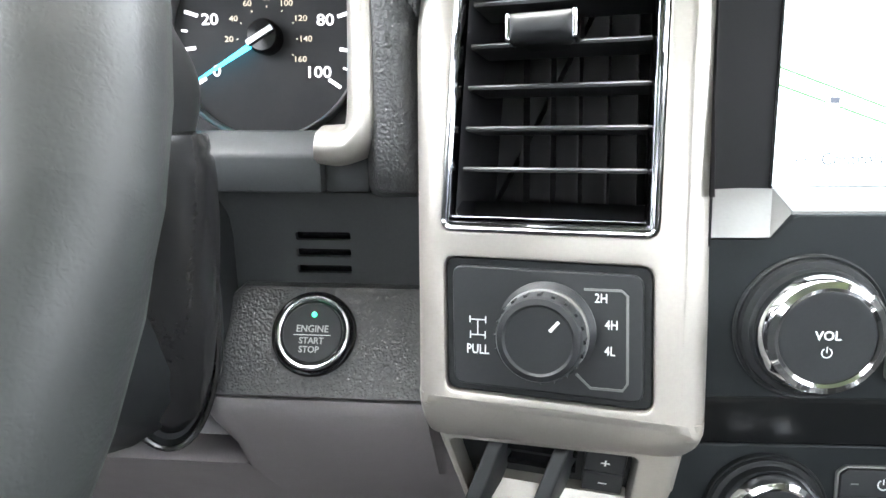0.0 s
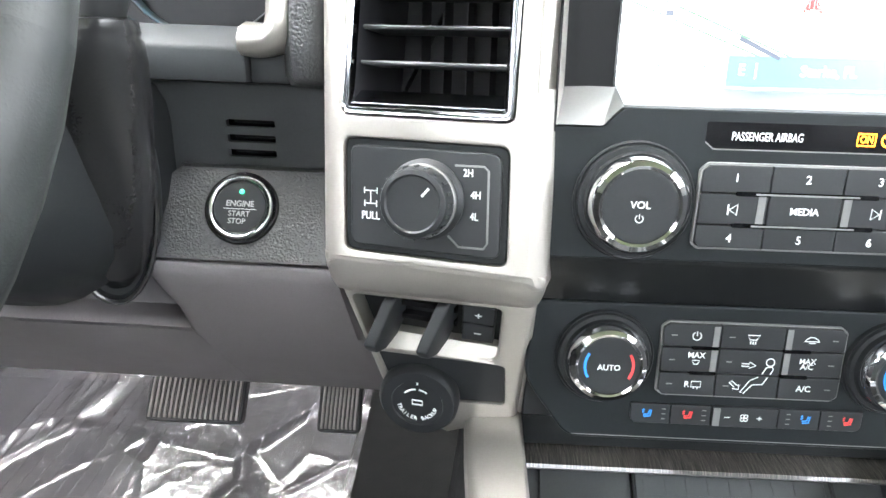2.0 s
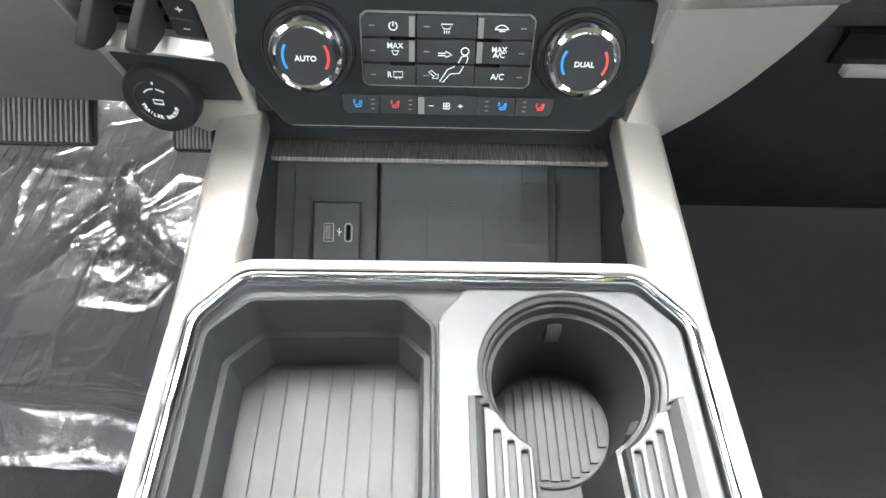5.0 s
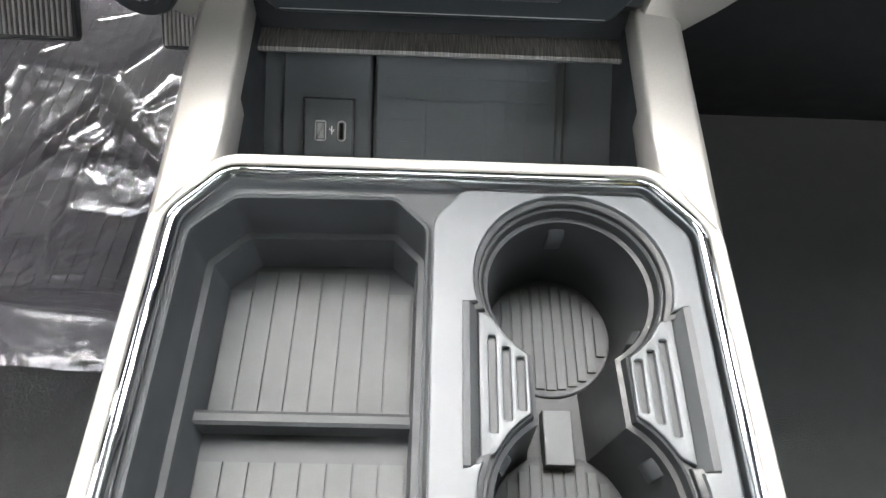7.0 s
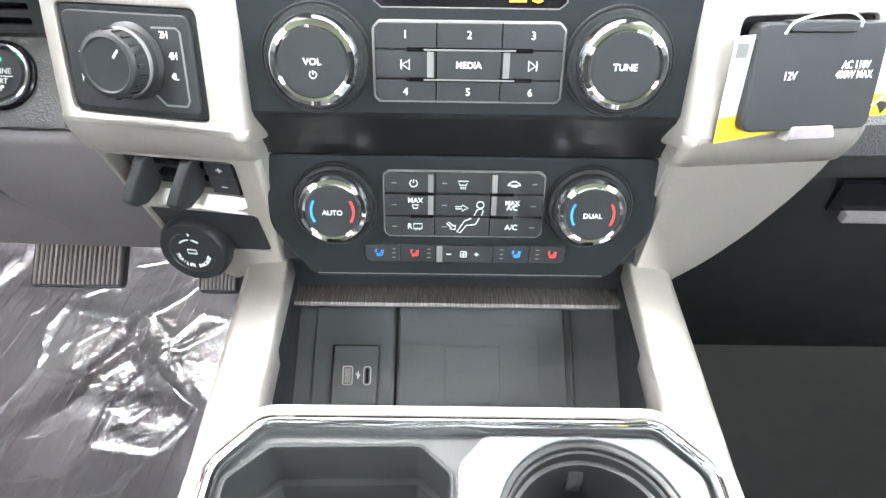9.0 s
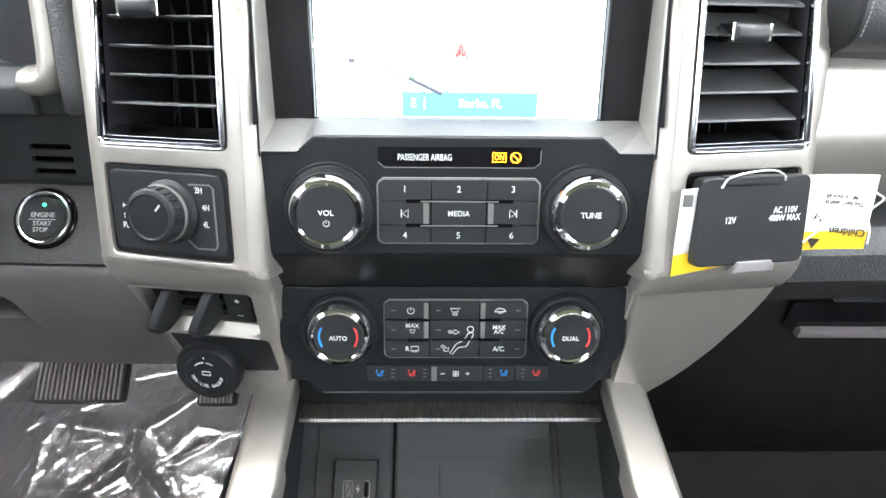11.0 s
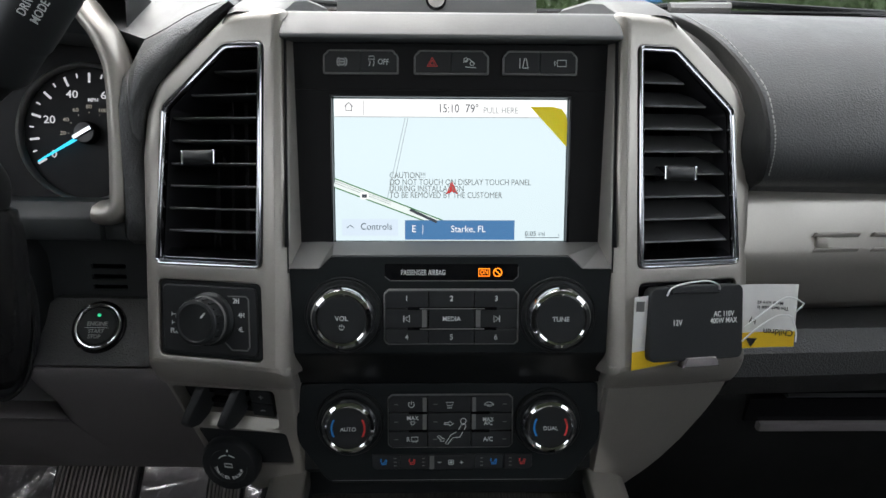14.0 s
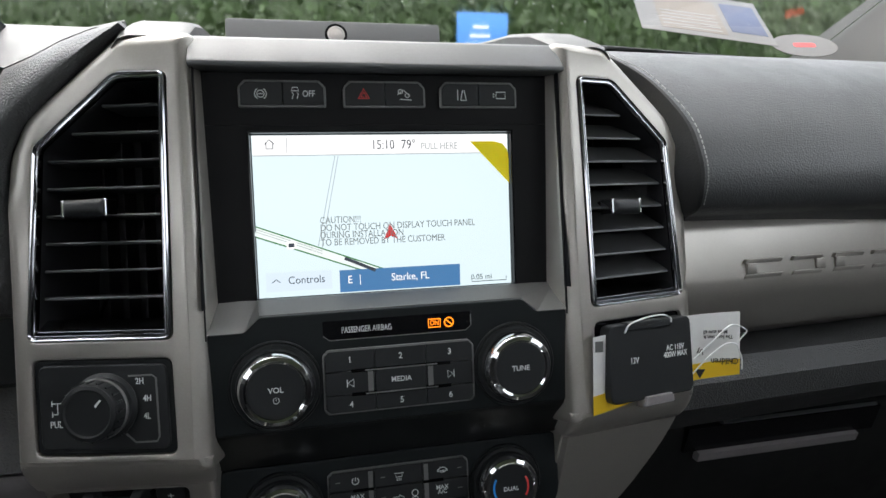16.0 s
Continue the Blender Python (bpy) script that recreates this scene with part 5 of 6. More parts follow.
for i in range(8):
    x = -0.1285 + 0.0143 * i
    y1 = -0.0195 - max(0, -0.1165 - x) * 1.1 - max(0, x + 0.0130 + 0.0285) * 1.05
    part("floor_rib", slab(rect(x, -0.1135, x + 0.0130, y1), -0.0785, -0.0768), MATGREY, console, "", C_, smooth=False)
    part("floor_rib", slab(rect(x, -0.34, x + 0.0130, -0.1385), -0.0785, -0.0768), MATGREY, console, "", C_, smooth=False)
part("divider", rings([[(x, y - 0.0030, z) for y, z in ((-0.110, -0.079), (-0.111, -0.062), (-0.113, -0.0605), (-0.117, -0.0605), (-0.119, -0.062), (-0.120, -0.079))] for x in (-0.1335, -0.0095)]), RUBBER, console, "low cross divider", C_)
part("bin_lip", band(inset(bin_top, -0.001), [(0, -0.0115), (0.0, -0.0095), (0.0012, -0.0088), (0.0026, -0.0098), (0.0026, -0.0125)]), RUBBER, console, "", C_)
for cy in (cup_y, cup_y - 0.112):
    mat_ = part("cup_mat", turned([(0.0395, -0.0855), (0.0395, -0.0835), (0.0385, -0.083), (0.0365, -0.0835), (0.0, -0.0835)], 48, cup_x, cy), RUBBER, console, "ribbed round mat", C_)
    for i in range(11):
        x = -0.0325 + 0.0065 * i
        h = math.sqrt(0.0350 ** 2 - x * x)
        part("mat_rib", slab(rect(cup_x + x - 0.0025, cy - h, cup_x + x + 0.0025, cy + h), -0.084, -0.0818), MATGREY, mat_, "", C_, smooth=False)
    for a in ((92, 212, 328) if cy == cup_y else (150, 30)):
        c, sn = math.cos(radians(a)), math.sin(radians(a))
        part("spring_tab", rings([[(cup_x + c * r - sn * w, cy + sn * r + c * w, z) for w in (-0.005, 0.005)] + [(cup_x + c * (r + 0.010) - sn * w, cy + sn * (r + 0.010) + c * w, z) for w in (0.005, -0.005)] for r, z in ((0.044, -0.024), (0.0405, -0.030), (0.0415, -0.045))]), RUBBER, console, "", C_, bevel=0.001)
for s in (-1, 1):
    # ribbed grips that narrow the waist between the cups
    w = lambda x, y: (cup_x + s * x, -0.1125 + y)
    edge_ = [w(x, math.copysign(0.056 - math.sqrt(max(0, 0.0485 ** 2 - x * x)), q)) for q, xs in ((1, (0.0255, 0.031, 0.037, 0.043)), (-1, (0.043, 0.037, 0.031, 0.0255))) for x in xs]
    out = edge_[:4] + [w(0.0500, 0.0375), w(0.0500, -0.0375)] + edge_[4:]
    slots = [rounded([w(x - 0.0019, -h), w(x + 0.0019, -h), w(x + 0.0019, h), w(x - 0.0019, h)], 0.0012) for x, h in ((0.0295, 0.0135), (0.0365, 0.0185), (0.0435, 0.0245))]
    g = part("waist_grip", plate(out, slots, -0.0100, -0.0072, 0.0008, 0.0012), PLATE, console, "satin grey ribbed grip", C_)
    part("guard", rings([[(cup_x + s * x, -0.1125 + y, z) for x, z in ((0.0500 + e, -0.0100), (0.0508 + e, -0.0085), (0.0550, -0.0025 - e), (0.0585, -0.0018 - e), (0.0590, -0.0100))] for y, e in ((-0.0425, 0.003), (-0.0405, 0), (0.0405, 0), (0.0425, 0.003))]), RUBBER, console, "", C_)
part("bridge", slab(rect(cup_x - 0.0080, -0.1375, cup_x + 0.0090, -0.1065), -0.086, -0.073, 0.001), PLATE, console, "", C_)

# ---- phone tray details ----
RAMP = plane(0.050, 0.2875, -0.99)
T_ = MIDDLE @ RAMP
usb = thing("usb_panel", (-0.075, 0.04, 0.28), "black panel with two usb sockets", "usb port")
part("plate", slab(rounded(rect(-0.0965, -0.043, -0.0615, 0.014), 0.002), -0.002, 0.006, 0.0012), SLATE, usb, "", T_)
for x, w in ((-0.0845, 0.0032), (-0.0695, 0.0022)):
    o = rounded(rect(x - w, -0.0160, x + w, -0.0030), 0.0008 if w > 0.003 else 0.0021)
    sock = part("socket", plate(inset(o, -0.0009), [o], 0.0055, 0.0068, 0.0003), STEEL, usb, "pale socket rim", T_)
    part("tongue", slab(inset(o, 0.0011), 0.0058, 0.0064), GREY if w > 0.003 else GLOSS, sock, "", T_)
strokes([[(-0.0765, -0.0120), (-0.0765, -0.0060)], [(-0.0765, -0.0102), (-0.0747, -0.0085)], [(-0.0765, -0.0095), (-0.0783, -0.0080)]], 0.0003, WHITE, usb, RAMP, "symbol", 0.0061)
charger = thing("charging_pad", (0.03, 0.05, 0.28), "black rubber phone charging mat with raised grid", "charging mat")
part("mat", slab(rounded(rect(-0.0455, -0.050, 0.085, 0.052), 0.003), -0.001, 0.0035, 0.001), SLATE, charger, "", T_)
for i in range(8):
    for j in range(6):
        if 2 <= i <= 4 and 1 <= j <= 3:
            continue
        x, y = -0.040 + 0.0148 * i, -0.046 + 0.0155 * j
        part("grid_block", slab(rect(x, y, x + 0.0141, y + 0.0148), 0.0032, 0.0039), SLATE, charger, "", T_, smooth=False)
part("centre_pad", slab(rounded(rect(-0.0095, -0.030, 0.033, 0.014), 0.003), 0.0030, 0.0041, 0.0004), SLATE, charger, "", T_)
part("pad_groove", slab(rect(-0.0485, -0.050, -0.0470, 0.052), -0.001, 0.0008), GLOSS, tray, "", T_)
part("side_ledge", slab(rect(0.090, -0.05, 0.0915, 0.052), -0.001, 0.003), RUBBER, tray, "", T_)
part("usb_surround", plate(rect(-0.112, -0.050, -0.050, 0.052), [rect(-0.0975, -0.044, -0.0605, 0.015)], -0.001, 0.002, 0.0006), SLATE, tray, "", T_)


def wood():
    m = material("dark_striped_veneer", (0.05, 0.042, 0.035), 0.3, 0, None, 0.1, coat=0.5)
    n, l = m.node_tree.nodes, m.node_tree.links
    w = n.new("ShaderNodeTexNoise")
    mp = n.new("ShaderNodeMapping")
    mp.inputs["Scale"].default_value = (900, 9, 9)
    l.new(n["Texture Coordinate"].outputs["Object"], mp.inputs[0])
    l.new(mp.outputs[0], w.inputs["Vector"])
    r = n.new("ShaderNodeValToRGB")
    r.color_ramp.elements[0].position, r.color_ramp.elements[1].position = 0.44, 0.66
    r.color_ramp.elements[0].color, r.color_ramp.elements[1].color = (0.012, 0.011, 0.010, 1), (0.16, 0.145, 0.13, 1)
    l.new(w.outputs[0], r.inputs[0])
    l.new(r.outputs[0], n["Principled BSDF"].inputs["Base Color"])
    return m


WOOD = wood()
arch = np.linspace(-0.1285, 0.1285, 5)
veneer = thing("veneer_strip", (0, 0.075, 0.335), "dark striped wood veneer strip over the tray", "trim")
part("strip", rings([[(x, y, z - 0.0035) for y, z in ((0.066, 0.3340), (0.0635, 0.3365), (0.0645, 0.3390), (0.070, 0.3408), (0.092, 0.3440), (0.10, 0.336))] for x in arch]), WOOD, veneer)
part("backing", rings([[(x, y, z) for y, z in ((0.082, 0.3405), (0.076, 0.385), (0.13, 0.385), (0.13, 0.3405))] for x in (-0.1285, 0.1285)]), BLACK, veneer)

# ---- engine start button ----
SPOT["at"] = DRIVER
ENG = plane(0.0325, 0.5060, -0.545, -0.2865) @ Matrix.Scale(0.93, 4)
E_ = DRIVER @ ENG
start = thing("engine_start_button", (-0.287, 0.03, 0.49), "round black engine start button in chrome ring", "button")
part("collar", turned([(0.0232, -0.002), (0.0231, 0.0014), (0.0228, 0.0026), (0.0220, 0.0032), (0.0210, 0.0028), (0.0204, 0.0015), (0.02, -0.002)], 56, 0, 0, True), GLOSS, start, "gloss black collar", E_)
part("ring", turned([(0.0205, 0.001), (0.0204, 0.0042), (0.0197, 0.0056), (0.0187, 0.0061), (0.0174, 0.0056), (0.0168, 0.0048), (0.0166, 0.001)], 64, 0, 0, True), SATINRING, start, "chrome ring", E_)
cap = part("cap", turned([(0.0164, 0.0), (0.0163, 0.0046), (0.0155, 0.0054), (0.0, 0.0050)], 48), BUTTON, start, "", E_)
lettering("ENGINE", 0.0052, 0, 0.0018, GREYPRINT, cap, ENG, lift=0.0054, width=0.95)
lettering("START", 0.0048, 0.0, -0.0045, GREYPRINT, cap, ENG, lift=0.0054, width=0.95)
lettering("STOP", 0.0048, -0.001, -0.0092, GREYPRINT, cap, ENG, lift=0.0054, width=0.95)
strokes([[(-0.0100, -0.0014), (0.0100, -0.0014)]], 0.00015, WHITE, cap, ENG, "rule", 0.0054)
part("lamp", turned([(0.0016, 0.005), (0.0014, 0.0062), (0.0, 0.0066)], 16, 0.0005, 0.0095), GREEN, cap, "green lamp", E_)

# ---- panels round the column ----
GR = plane(0.0500, 0.5278, 0.06, -0.2845)
holes = [rounded(rect(-0.0145, z - 0.0022, 0.0140, z + 0.0022), 0.0012) for z in (0.0075, 0.0162, 0.0250)]
part("speaker_panel", plate(rect(-0.095, -0.004, 0.0565, 0.0475), holes, -0.004, 0.0), SLATE, dash, "plain panel with three slots", DRIVER @ GR)
part("slot_backing", slab(rect(-0.02, 0.0, 0.02, 0.032), -0.014, -0.008), GLOSS, dash, "", DRIVER @ GR)
part("cluster_sill", extrude_x([(0.050, 0.577), (0.030, 0.577), (0.028, 0.595), (0.045, 0.606), (0.15, 0.60), (0.15, 0.577)], -0.62, -0.279), SLATE, dash, "", bevel=0.002)
part("cluster_sill", extrude_x([(0.045, 0.577), (0.034, 0.577), (0.034, 0.606), (0.15, 0.61), (0.15, 0.577)], -0.2785, -0.257), SLATE, dash, "", bevel=0.002)
pd = [(0.04, 0.577), (0.016, 0.577), (0.008, 0.582), (0.006, 0.60), (0.006, 0.68), (0.014, 0.700), (0.030, 0.712), (0.10, 0.716), (0.10, 0.577)]
part("side_pad", rings([[(x, y + dy, z + dz) for y, z in pd] for x, dy, dz in ((-0.2295, 0.010, 0), (-0.236, 0.002, 0), (-0.248, 0.003, 0), (-0.2545, 0.012, 0))]), LEATHER, dash, "grained black padding", angle=60)
part("knee_panel", extrude_x([(0.085, 0.4025), (0.0808, 0.4025), (0.19, 0.300), (0.23, 0.285), (0.30, 0.285), (0.30, 0.402), (0.095, 0.402)], -0.80, -0.3447), KNEE, dash, "dark knee panel", angle=60)
part("knee_ledge", extrude_x([(0.120, 0.403), (0.0800, 0.403), (0.0745, 0.408), (0.080, 0.4140), (0.120, 0.4165)], -0.80, -0.3437), KNEE, dash, "", angle=60)
# grey top behind the gauges, edged by a padded roll along the vent
seam_l = [(-0.161, 0.750, -0.168, 0.7605), (-0.175, 0.736, -0.187, 0.7555), (-0.190, 0.7205, -0.204, 0.748), (-0.205, 0.705, -0.221, 0.738), (-0.220, 0.687, -0.237, 0.730), (-0.2275, 0.668, -0.2465, 0.714), (-0.2290, 0.650, -0.2465, 0.690)]
part("rolled_edge", rings([[(a + (c - a) * t, y, b + (d - b) * t + h) for t, y, h in ((0, 0.055, 0), (0, 0.010, 0), (0.08, 0.001, -0.0005), (0.3, -0.003, -0.0015), (0.6, 0.004, -0.0025), (0.85, 0.018, -0.0015), (1.0, 0.031, -0.001), (1.0, 0.06, -0.006))] for a, b, c, d in seam_l]), LEATHER, dash, "padded black roll beside the vent", angle=70)
front = [(c, 0.032, d) for a, b, c, d in seam_l[:5]] + [(-0.262, 0.045, 0.738), (-0.30, 0.045, 0.768), (-0.42, 0.045, 0.778), (-0.78, 0.045, 0.778)]
part("top_pad", rings([[(x, y, z), (x, y + 0.004, z + 0.002), (x - 0.012, 0.10, max(0.771, z + 0.004)), (x - 0.02, 0.17, 0.787), (x - 0.03, 0.28, 0.806), (x - 0.03, 0.62, 0.80), (x - 0.03, 0.62, 0.72), (x, 0.07, z - 0.03)] for x, y, z in front]), DASHTOP, dash, "grey dash top", angle=60)
part("column_pocket", extrude_x([(0.12, 0.419), (0.088, 0.419), (0.10, 0.445), (0.14, 0.46), (0.16, 0.46)], -0.62, -0.3455), material("pocket_grey", (0.12, 0.115, 0.12), 0.35, 0, None, 0.1), dash, "smooth grey pocket edge")

# ---- instrument cluster ----
CLU = plane(0.140, 0.660, -0.10, -0.341)
U_ = DRIVER @ CLU
cluster = thing("instrument_cluster", (-0.36, 0.14, 0.6), "black speedometer with lit blue needle", "gauge")
part("face", slab(rounded(rect(-0.25, -0.085, 0.085, 0.10), 0.01), -0.012, -0.002), DIALFACE, cluster, "", U_)
part("ring", band(circle(0, 0, 0.0635, 72), [(0, -0.002), (0, 0.006), (0.0012, 0.0075), (0.0026, 0.006), (0.003, -0.002)]), STEEL, cluster, "bright dial ring", U_)
ang = lambda v: radians(211 - 2.44 * v)
for v in range(0, 101, 5):
    r0, w = (0.0465, 0.0011) if v % 10 == 0 else (0.0515, 0.0007)
    strokes([[(r0 * math.cos(ang(v)), r0 * math.sin(ang(v))), (0.0555 * math.cos(ang(v)), 0.0555 * math.sin(ang(v)))]], w, DIAL, cluster, CLU, "tick", -0.0018)
for v in range(0, 101, 20):
    lettering(str(v), 0.0098, 0.0385 * math.cos(ang(v)), 0.0385 * math.sin(ang(v)), DIAL, cluster, CLU, lift=-0.0018, width=1.15)
KM = glow("lit_dim_figures", (0.7, 0.62, 0.5), 0.06)
for v in range(20, 161, 20):
    a = ang(v / 1.609)
    lettering(str(v), 0.0050, 0.0245 * math.cos(a), 0.0245 * math.sin(a), KM, cluster, CLU, lift=-0.0018, width=1.15)
    strokes([[(0.0185 * math.cos(a), 0.0185 * math.sin(a)), (0.0198 * math.cos(a), 0.0198 * math.sin(a))]], 0.0003, KM, cluster, CLU, "tick", -0.0018)
lettering("MPH", 0.0048, 0.004, 0.0305, DIAL, cluster, CLU, lift=-0.0018)
a = ang(0)
nd = Vector((math.cos(a), math.sin(a)))
nn = Vector((-nd.y, nd.x))
part("needle", rings([[(nd.x * r + nn.x * w, nd.y * r + nn.y * w, h) for w, h in ((-ww, 0.0035), (0, 0.005), (ww, 0.0035))] for r, ww in ((0.006, 0.0019), (0.052, 0.0008))]), NEEDLE, cluster, "lit blue needle", U_)
part("hub", turned([(0.0105, -0.002), (0.0105, 0.006), (0.0090, 0.0085), (0.0, 0.009)], 32), GLOSS, cluster, "black hub", U_)
part("needle_root", rings([[(nd.x * r + nn.x * w, nd.y * r + nn.y * w, h) for w, h in ((-0.0024, 0.0088), (-0.0016, 0.0110), (0.0016, 0.0110), (0.0024, 0.0088))] for r in (-0.0085, 0.0100)]), SATINRING, cluster, "bright metal needle root", U_)
part("hub_mark", slab(rounded([(-0.001, -0.001), (0.004, 0.0015), (0.0033, 0.0033), (-0.0017, 0.0006)], 0.0004), 0.009, 0.0094), STEEL, cluster, "", U_)
part("tunnel", rings([[(-0.59, y, z), (-0.258, y, z), (-0.258, y, z2), (-0.59, y, z2)] for y, z, z2 in ((0.05, 0.602, 0.775), (0.135, 0.60, 0.765))], False, False), BLACK, cluster, "dark recess walls")
tr = curve_points([(-0.278, 0.020, 0.600), (-0.266, 0.016, 0.5995), (-0.2575, 0.015, 0.606), (-0.2555, 0.016, 0.630), (-0.2550, 0.018, 0.685), (-0.2572, 0.020, 0.708), (-0.2640, 0.022, 0.726), (-0.274, 0.026, 0.740), (-0.30, 0.036, 0.764), (-0.36, 0.045, 0.785)], 6)
rows = []
for i, p in enumerate(tr):
    q = Vector(tr[min(i + 1, len(tr) - 1)]) - Vector(tr[max(i - 1, 0)])
    n_ = Vector((q.z, 0, -q.x)).normalized()
    if n_.x < 0 and i > 8: n_ = -n_
    P = Vector(p)
    rows.append([tuple(P + n_ * a + Vector((0, b, 0))) for a, b in ((0.0085, 0.02), (0.0085, 0.003), (0.0055, -0.004), (0.0, -0.006), (-0.0055, -0.003), (-0.0085, 0.008), (-0.0085, 0.05))])
part("surround", rings(rows), SILVER, cluster, "satin silver surround", angle=60)

# ---- steering column and selector ----
BOOTSKIN = material("satin_boot_plastic", (0.016, 0.016, 0.0165), 0.24, 0, None, 0.1)
column_ = thing("steering_column", (-0.44, 0.0, 0.45), "black plastic steering column shroud", "steering column")
rows = []
for y, hw, z0, z1 in ((0.14, 0.085, 0.455, 0.585), (0.06, 0.105, 0.450, 0.590), (0.0, 0.106, 0.452, 0.590), (-0.05, 0.092, 0.478, 0.590), (-0.085, 0.06, 0.52, 0.59)):
    o = rounded([(-0.437 - hw, z0 + 0.02), (-0.437 - hw * 0.6, z0), (-0.437 + hw * 0.6, z0), (-0.437 + hw, z0 + 0.035), (-0.437 + hw, z1 - 0.02), (-0.437 + hw * 0.7, z1), (-0.437 - hw * 0.7, z1), (-0.437 - hw, z1 - 0.02)], 0.025, 3)
    rows.append([(x, y, z) for x, z in o])
part("shroud", rings(rows), BLACK, column_)
BOOT = plane(0.006, 0.523, 0.06, -0.3530, 24)
oval = lambda rx_, ry_, h, dy=0.0: [(rx_ * math.cos(t), dy + ry_ * math.sin(t) * (1.0 if math.sin(t) < 0 else 1.02), h) for t in np.linspace(0, 2 * math.pi, 40, endpoint=False)]
part("boot_surround", rings([oval(0.029, 0.073, -0.05), oval(0.029, 0.073, -0.004), oval(0.0275, 0.0715, 0.0), oval(0.0245, 0.068, 0.001), oval(0.0235, 0.067, -0.003)]), BUTTON, column_, "oval collar round the lever boot", DRIVER @ BOOT)
ell = lambda cx, cy, z, rx_, ry_: [(cx + rx_ * math.cos(t), cy + ry_ * math.sin(t), z) for t in np.linspace(0, 2 * math.pi, 32, endpoint=False)]
part("boot", rings([ell(-0.326, -0.026, 0.6075, 0.0140, 0.0140), ell(-0.326, -0.026, 0.606, 0.0172, 0.0172), ell(-0.3265, -0.0255, 0.601, 0.0182, 0.0182), ell(-0.327, -0.025, 0.5985, 0.0178, 0.0178), ell(-0.3275, -0.0245, 0.597, 0.0195, 0.0195), ell(-0.330, -0.022, 0.588, 0.0215, 0.0215), ell(-0.335, -0.016, 0.570, 0.0235, 0.0225), ell(-0.341, -0.009, 0.548, 0.0250, 0.0225), ell(-0.346, -0.003, 0.522, 0.0250, 0.0210), ell(-0.350, 0.003, 0.497, 0.0225, 0.018), ell(-0.352, 0.008, 0.475, 0.016, 0.013), ell(-0.353, 0.012, 0.463, 0.006, 0.006)]), BOOTSKIN, column_, "smooth lever boot", angle=60)
lever = thing("gear_selector", (-0.317, -0.03, 0.61), "black gear selector lever with end button", "lever")
path = curve_points([(-0.325, -0.028, 0.608), (-0.321, -0.030, 0.625), (-0.324, -0.044, 0.645), (-0.315, -0.066, 0.664), (-0.292, -0.088, 0.676), (-0.2585, -0.104, 0.6945)], 6)
part("boot_rim", tube([(0.0262 * math.cos(t), 0.0695 * math.sin(t), 0.0012) for t in np.linspace(0, 2 * math.pi, 48, endpoint=False)], 0.0016, 8, True), BOOTSKIN, column_, "", DRIVER @ BOOT)
part("stem", tube(path, 0.0125, 20), WELL, lever)
d_ = Vector((0.65, -0.20, 0.75)).normalized()
p0 = Vector((-0.2610, -0.1030, 0.6915))
part("grip", tube([tuple(p0 + d_ * t) for t in (0, 0.004, 0.02, 0.026, 0.028, 0.060, 0.072, 0.0765, 0.0785)], 0.0165, 28, radii=[0.0135, 0.0155, 0.0160, 0.0160, 0.0170, 0.0178, 0.0180, 0.0165, 0.0145]), BUTTON, lever)
part("end_button", tube([tuple(p0 + d_ * t) for t in (0.0780, 0.0800, 0.0805)], 0.0135, 28, radii=[0.0138, 0.0134, 0.012]), GLOSS, lever, "glossy end cap")
gx = d_
gz = (Vector((-0.01, -0.497, 0.66)) - (p0 + d_ * 0.05)).normalized()
gz = (gz - gx * gz.dot(gx)).normalized()
GP = Matrix.Translation(p0 + d_ * 0.052) @ Matrix((gx, gz.cross(gx), gz)).transposed().to_4x4()
lettering("DRIVE", 0.0058, 0.0, 0.0030, WHITE, lever, GP, lift=0.0179, width=0.85)
lettering("MODE", 0.0058, 0.0, -0.0035, WHITE, lever, GP, lift=0.0179, width=0.85)

# wheel hub and spokes
part("hub", slab(rounded([(-0.075, -0.06), (0.075, -0.06), (0.085, 0.05), (-0.085, 0.05)], 0.03, 6), -0.075, -0.012, 0.012), RIMSKIN, wheel, "", DRIVER @ WH)
for a in (0, 180, 270):
    c, sn = math.cos(radians(a)), math.sin(radians(a))
    part("spoke", rings([[(c * r - sn * w * 0.022, sn * r + c * w * 0.022, h) for w, h in ((-1, z), (1, z), (1, z - 0.014), (-1, z - 0.014))] for r, z in ((0.06, -0.03), (0.12, -0.02), (0.178, 0.004))]), BLACK, wheel, "", DRIVER @ WH, bevel=0.003)
part("spindle", tube([(0, 0, -0.07), (0, 0, -0.11)], 0.035, 24), BLACK, wheel, "", DRIVER @ WH)

SPOT["at"] = STACK

# ---- pedals ----
def pedal(name, label, x, y, z, w, h, ribs):
    th = thing(name, (x, y, z), label, "pedal")
    fr = plane(y, z, -0.75, x)
    part("plate", slab(rounded(rect(-w / 2, -h / 2, w / 2, h / 2), 0.008), -0.012, 0.0, 0.002), BUTTON, th, "", STACK @ fr)
    for i in range(ribs):
        u = -w / 2 + 0.006 + (w - 0.012) * i / (ribs - 1)
        part("rib", slab(rect(u - 0.0016, -h / 2 + 0.004, u + 0.0016, h / 2 - 0.004), -0.001, 0.003, 0.0008), PEDAL, th, "worn grey rib with highlights in its colour", STACK @ fr)
    part("arm", tube([(0, 0.0, -0.008), (0, 0.08, -0.05), (0, 0.22, -0.06)], 0.010, 8), BLACK, th, "", STACK @ fr)


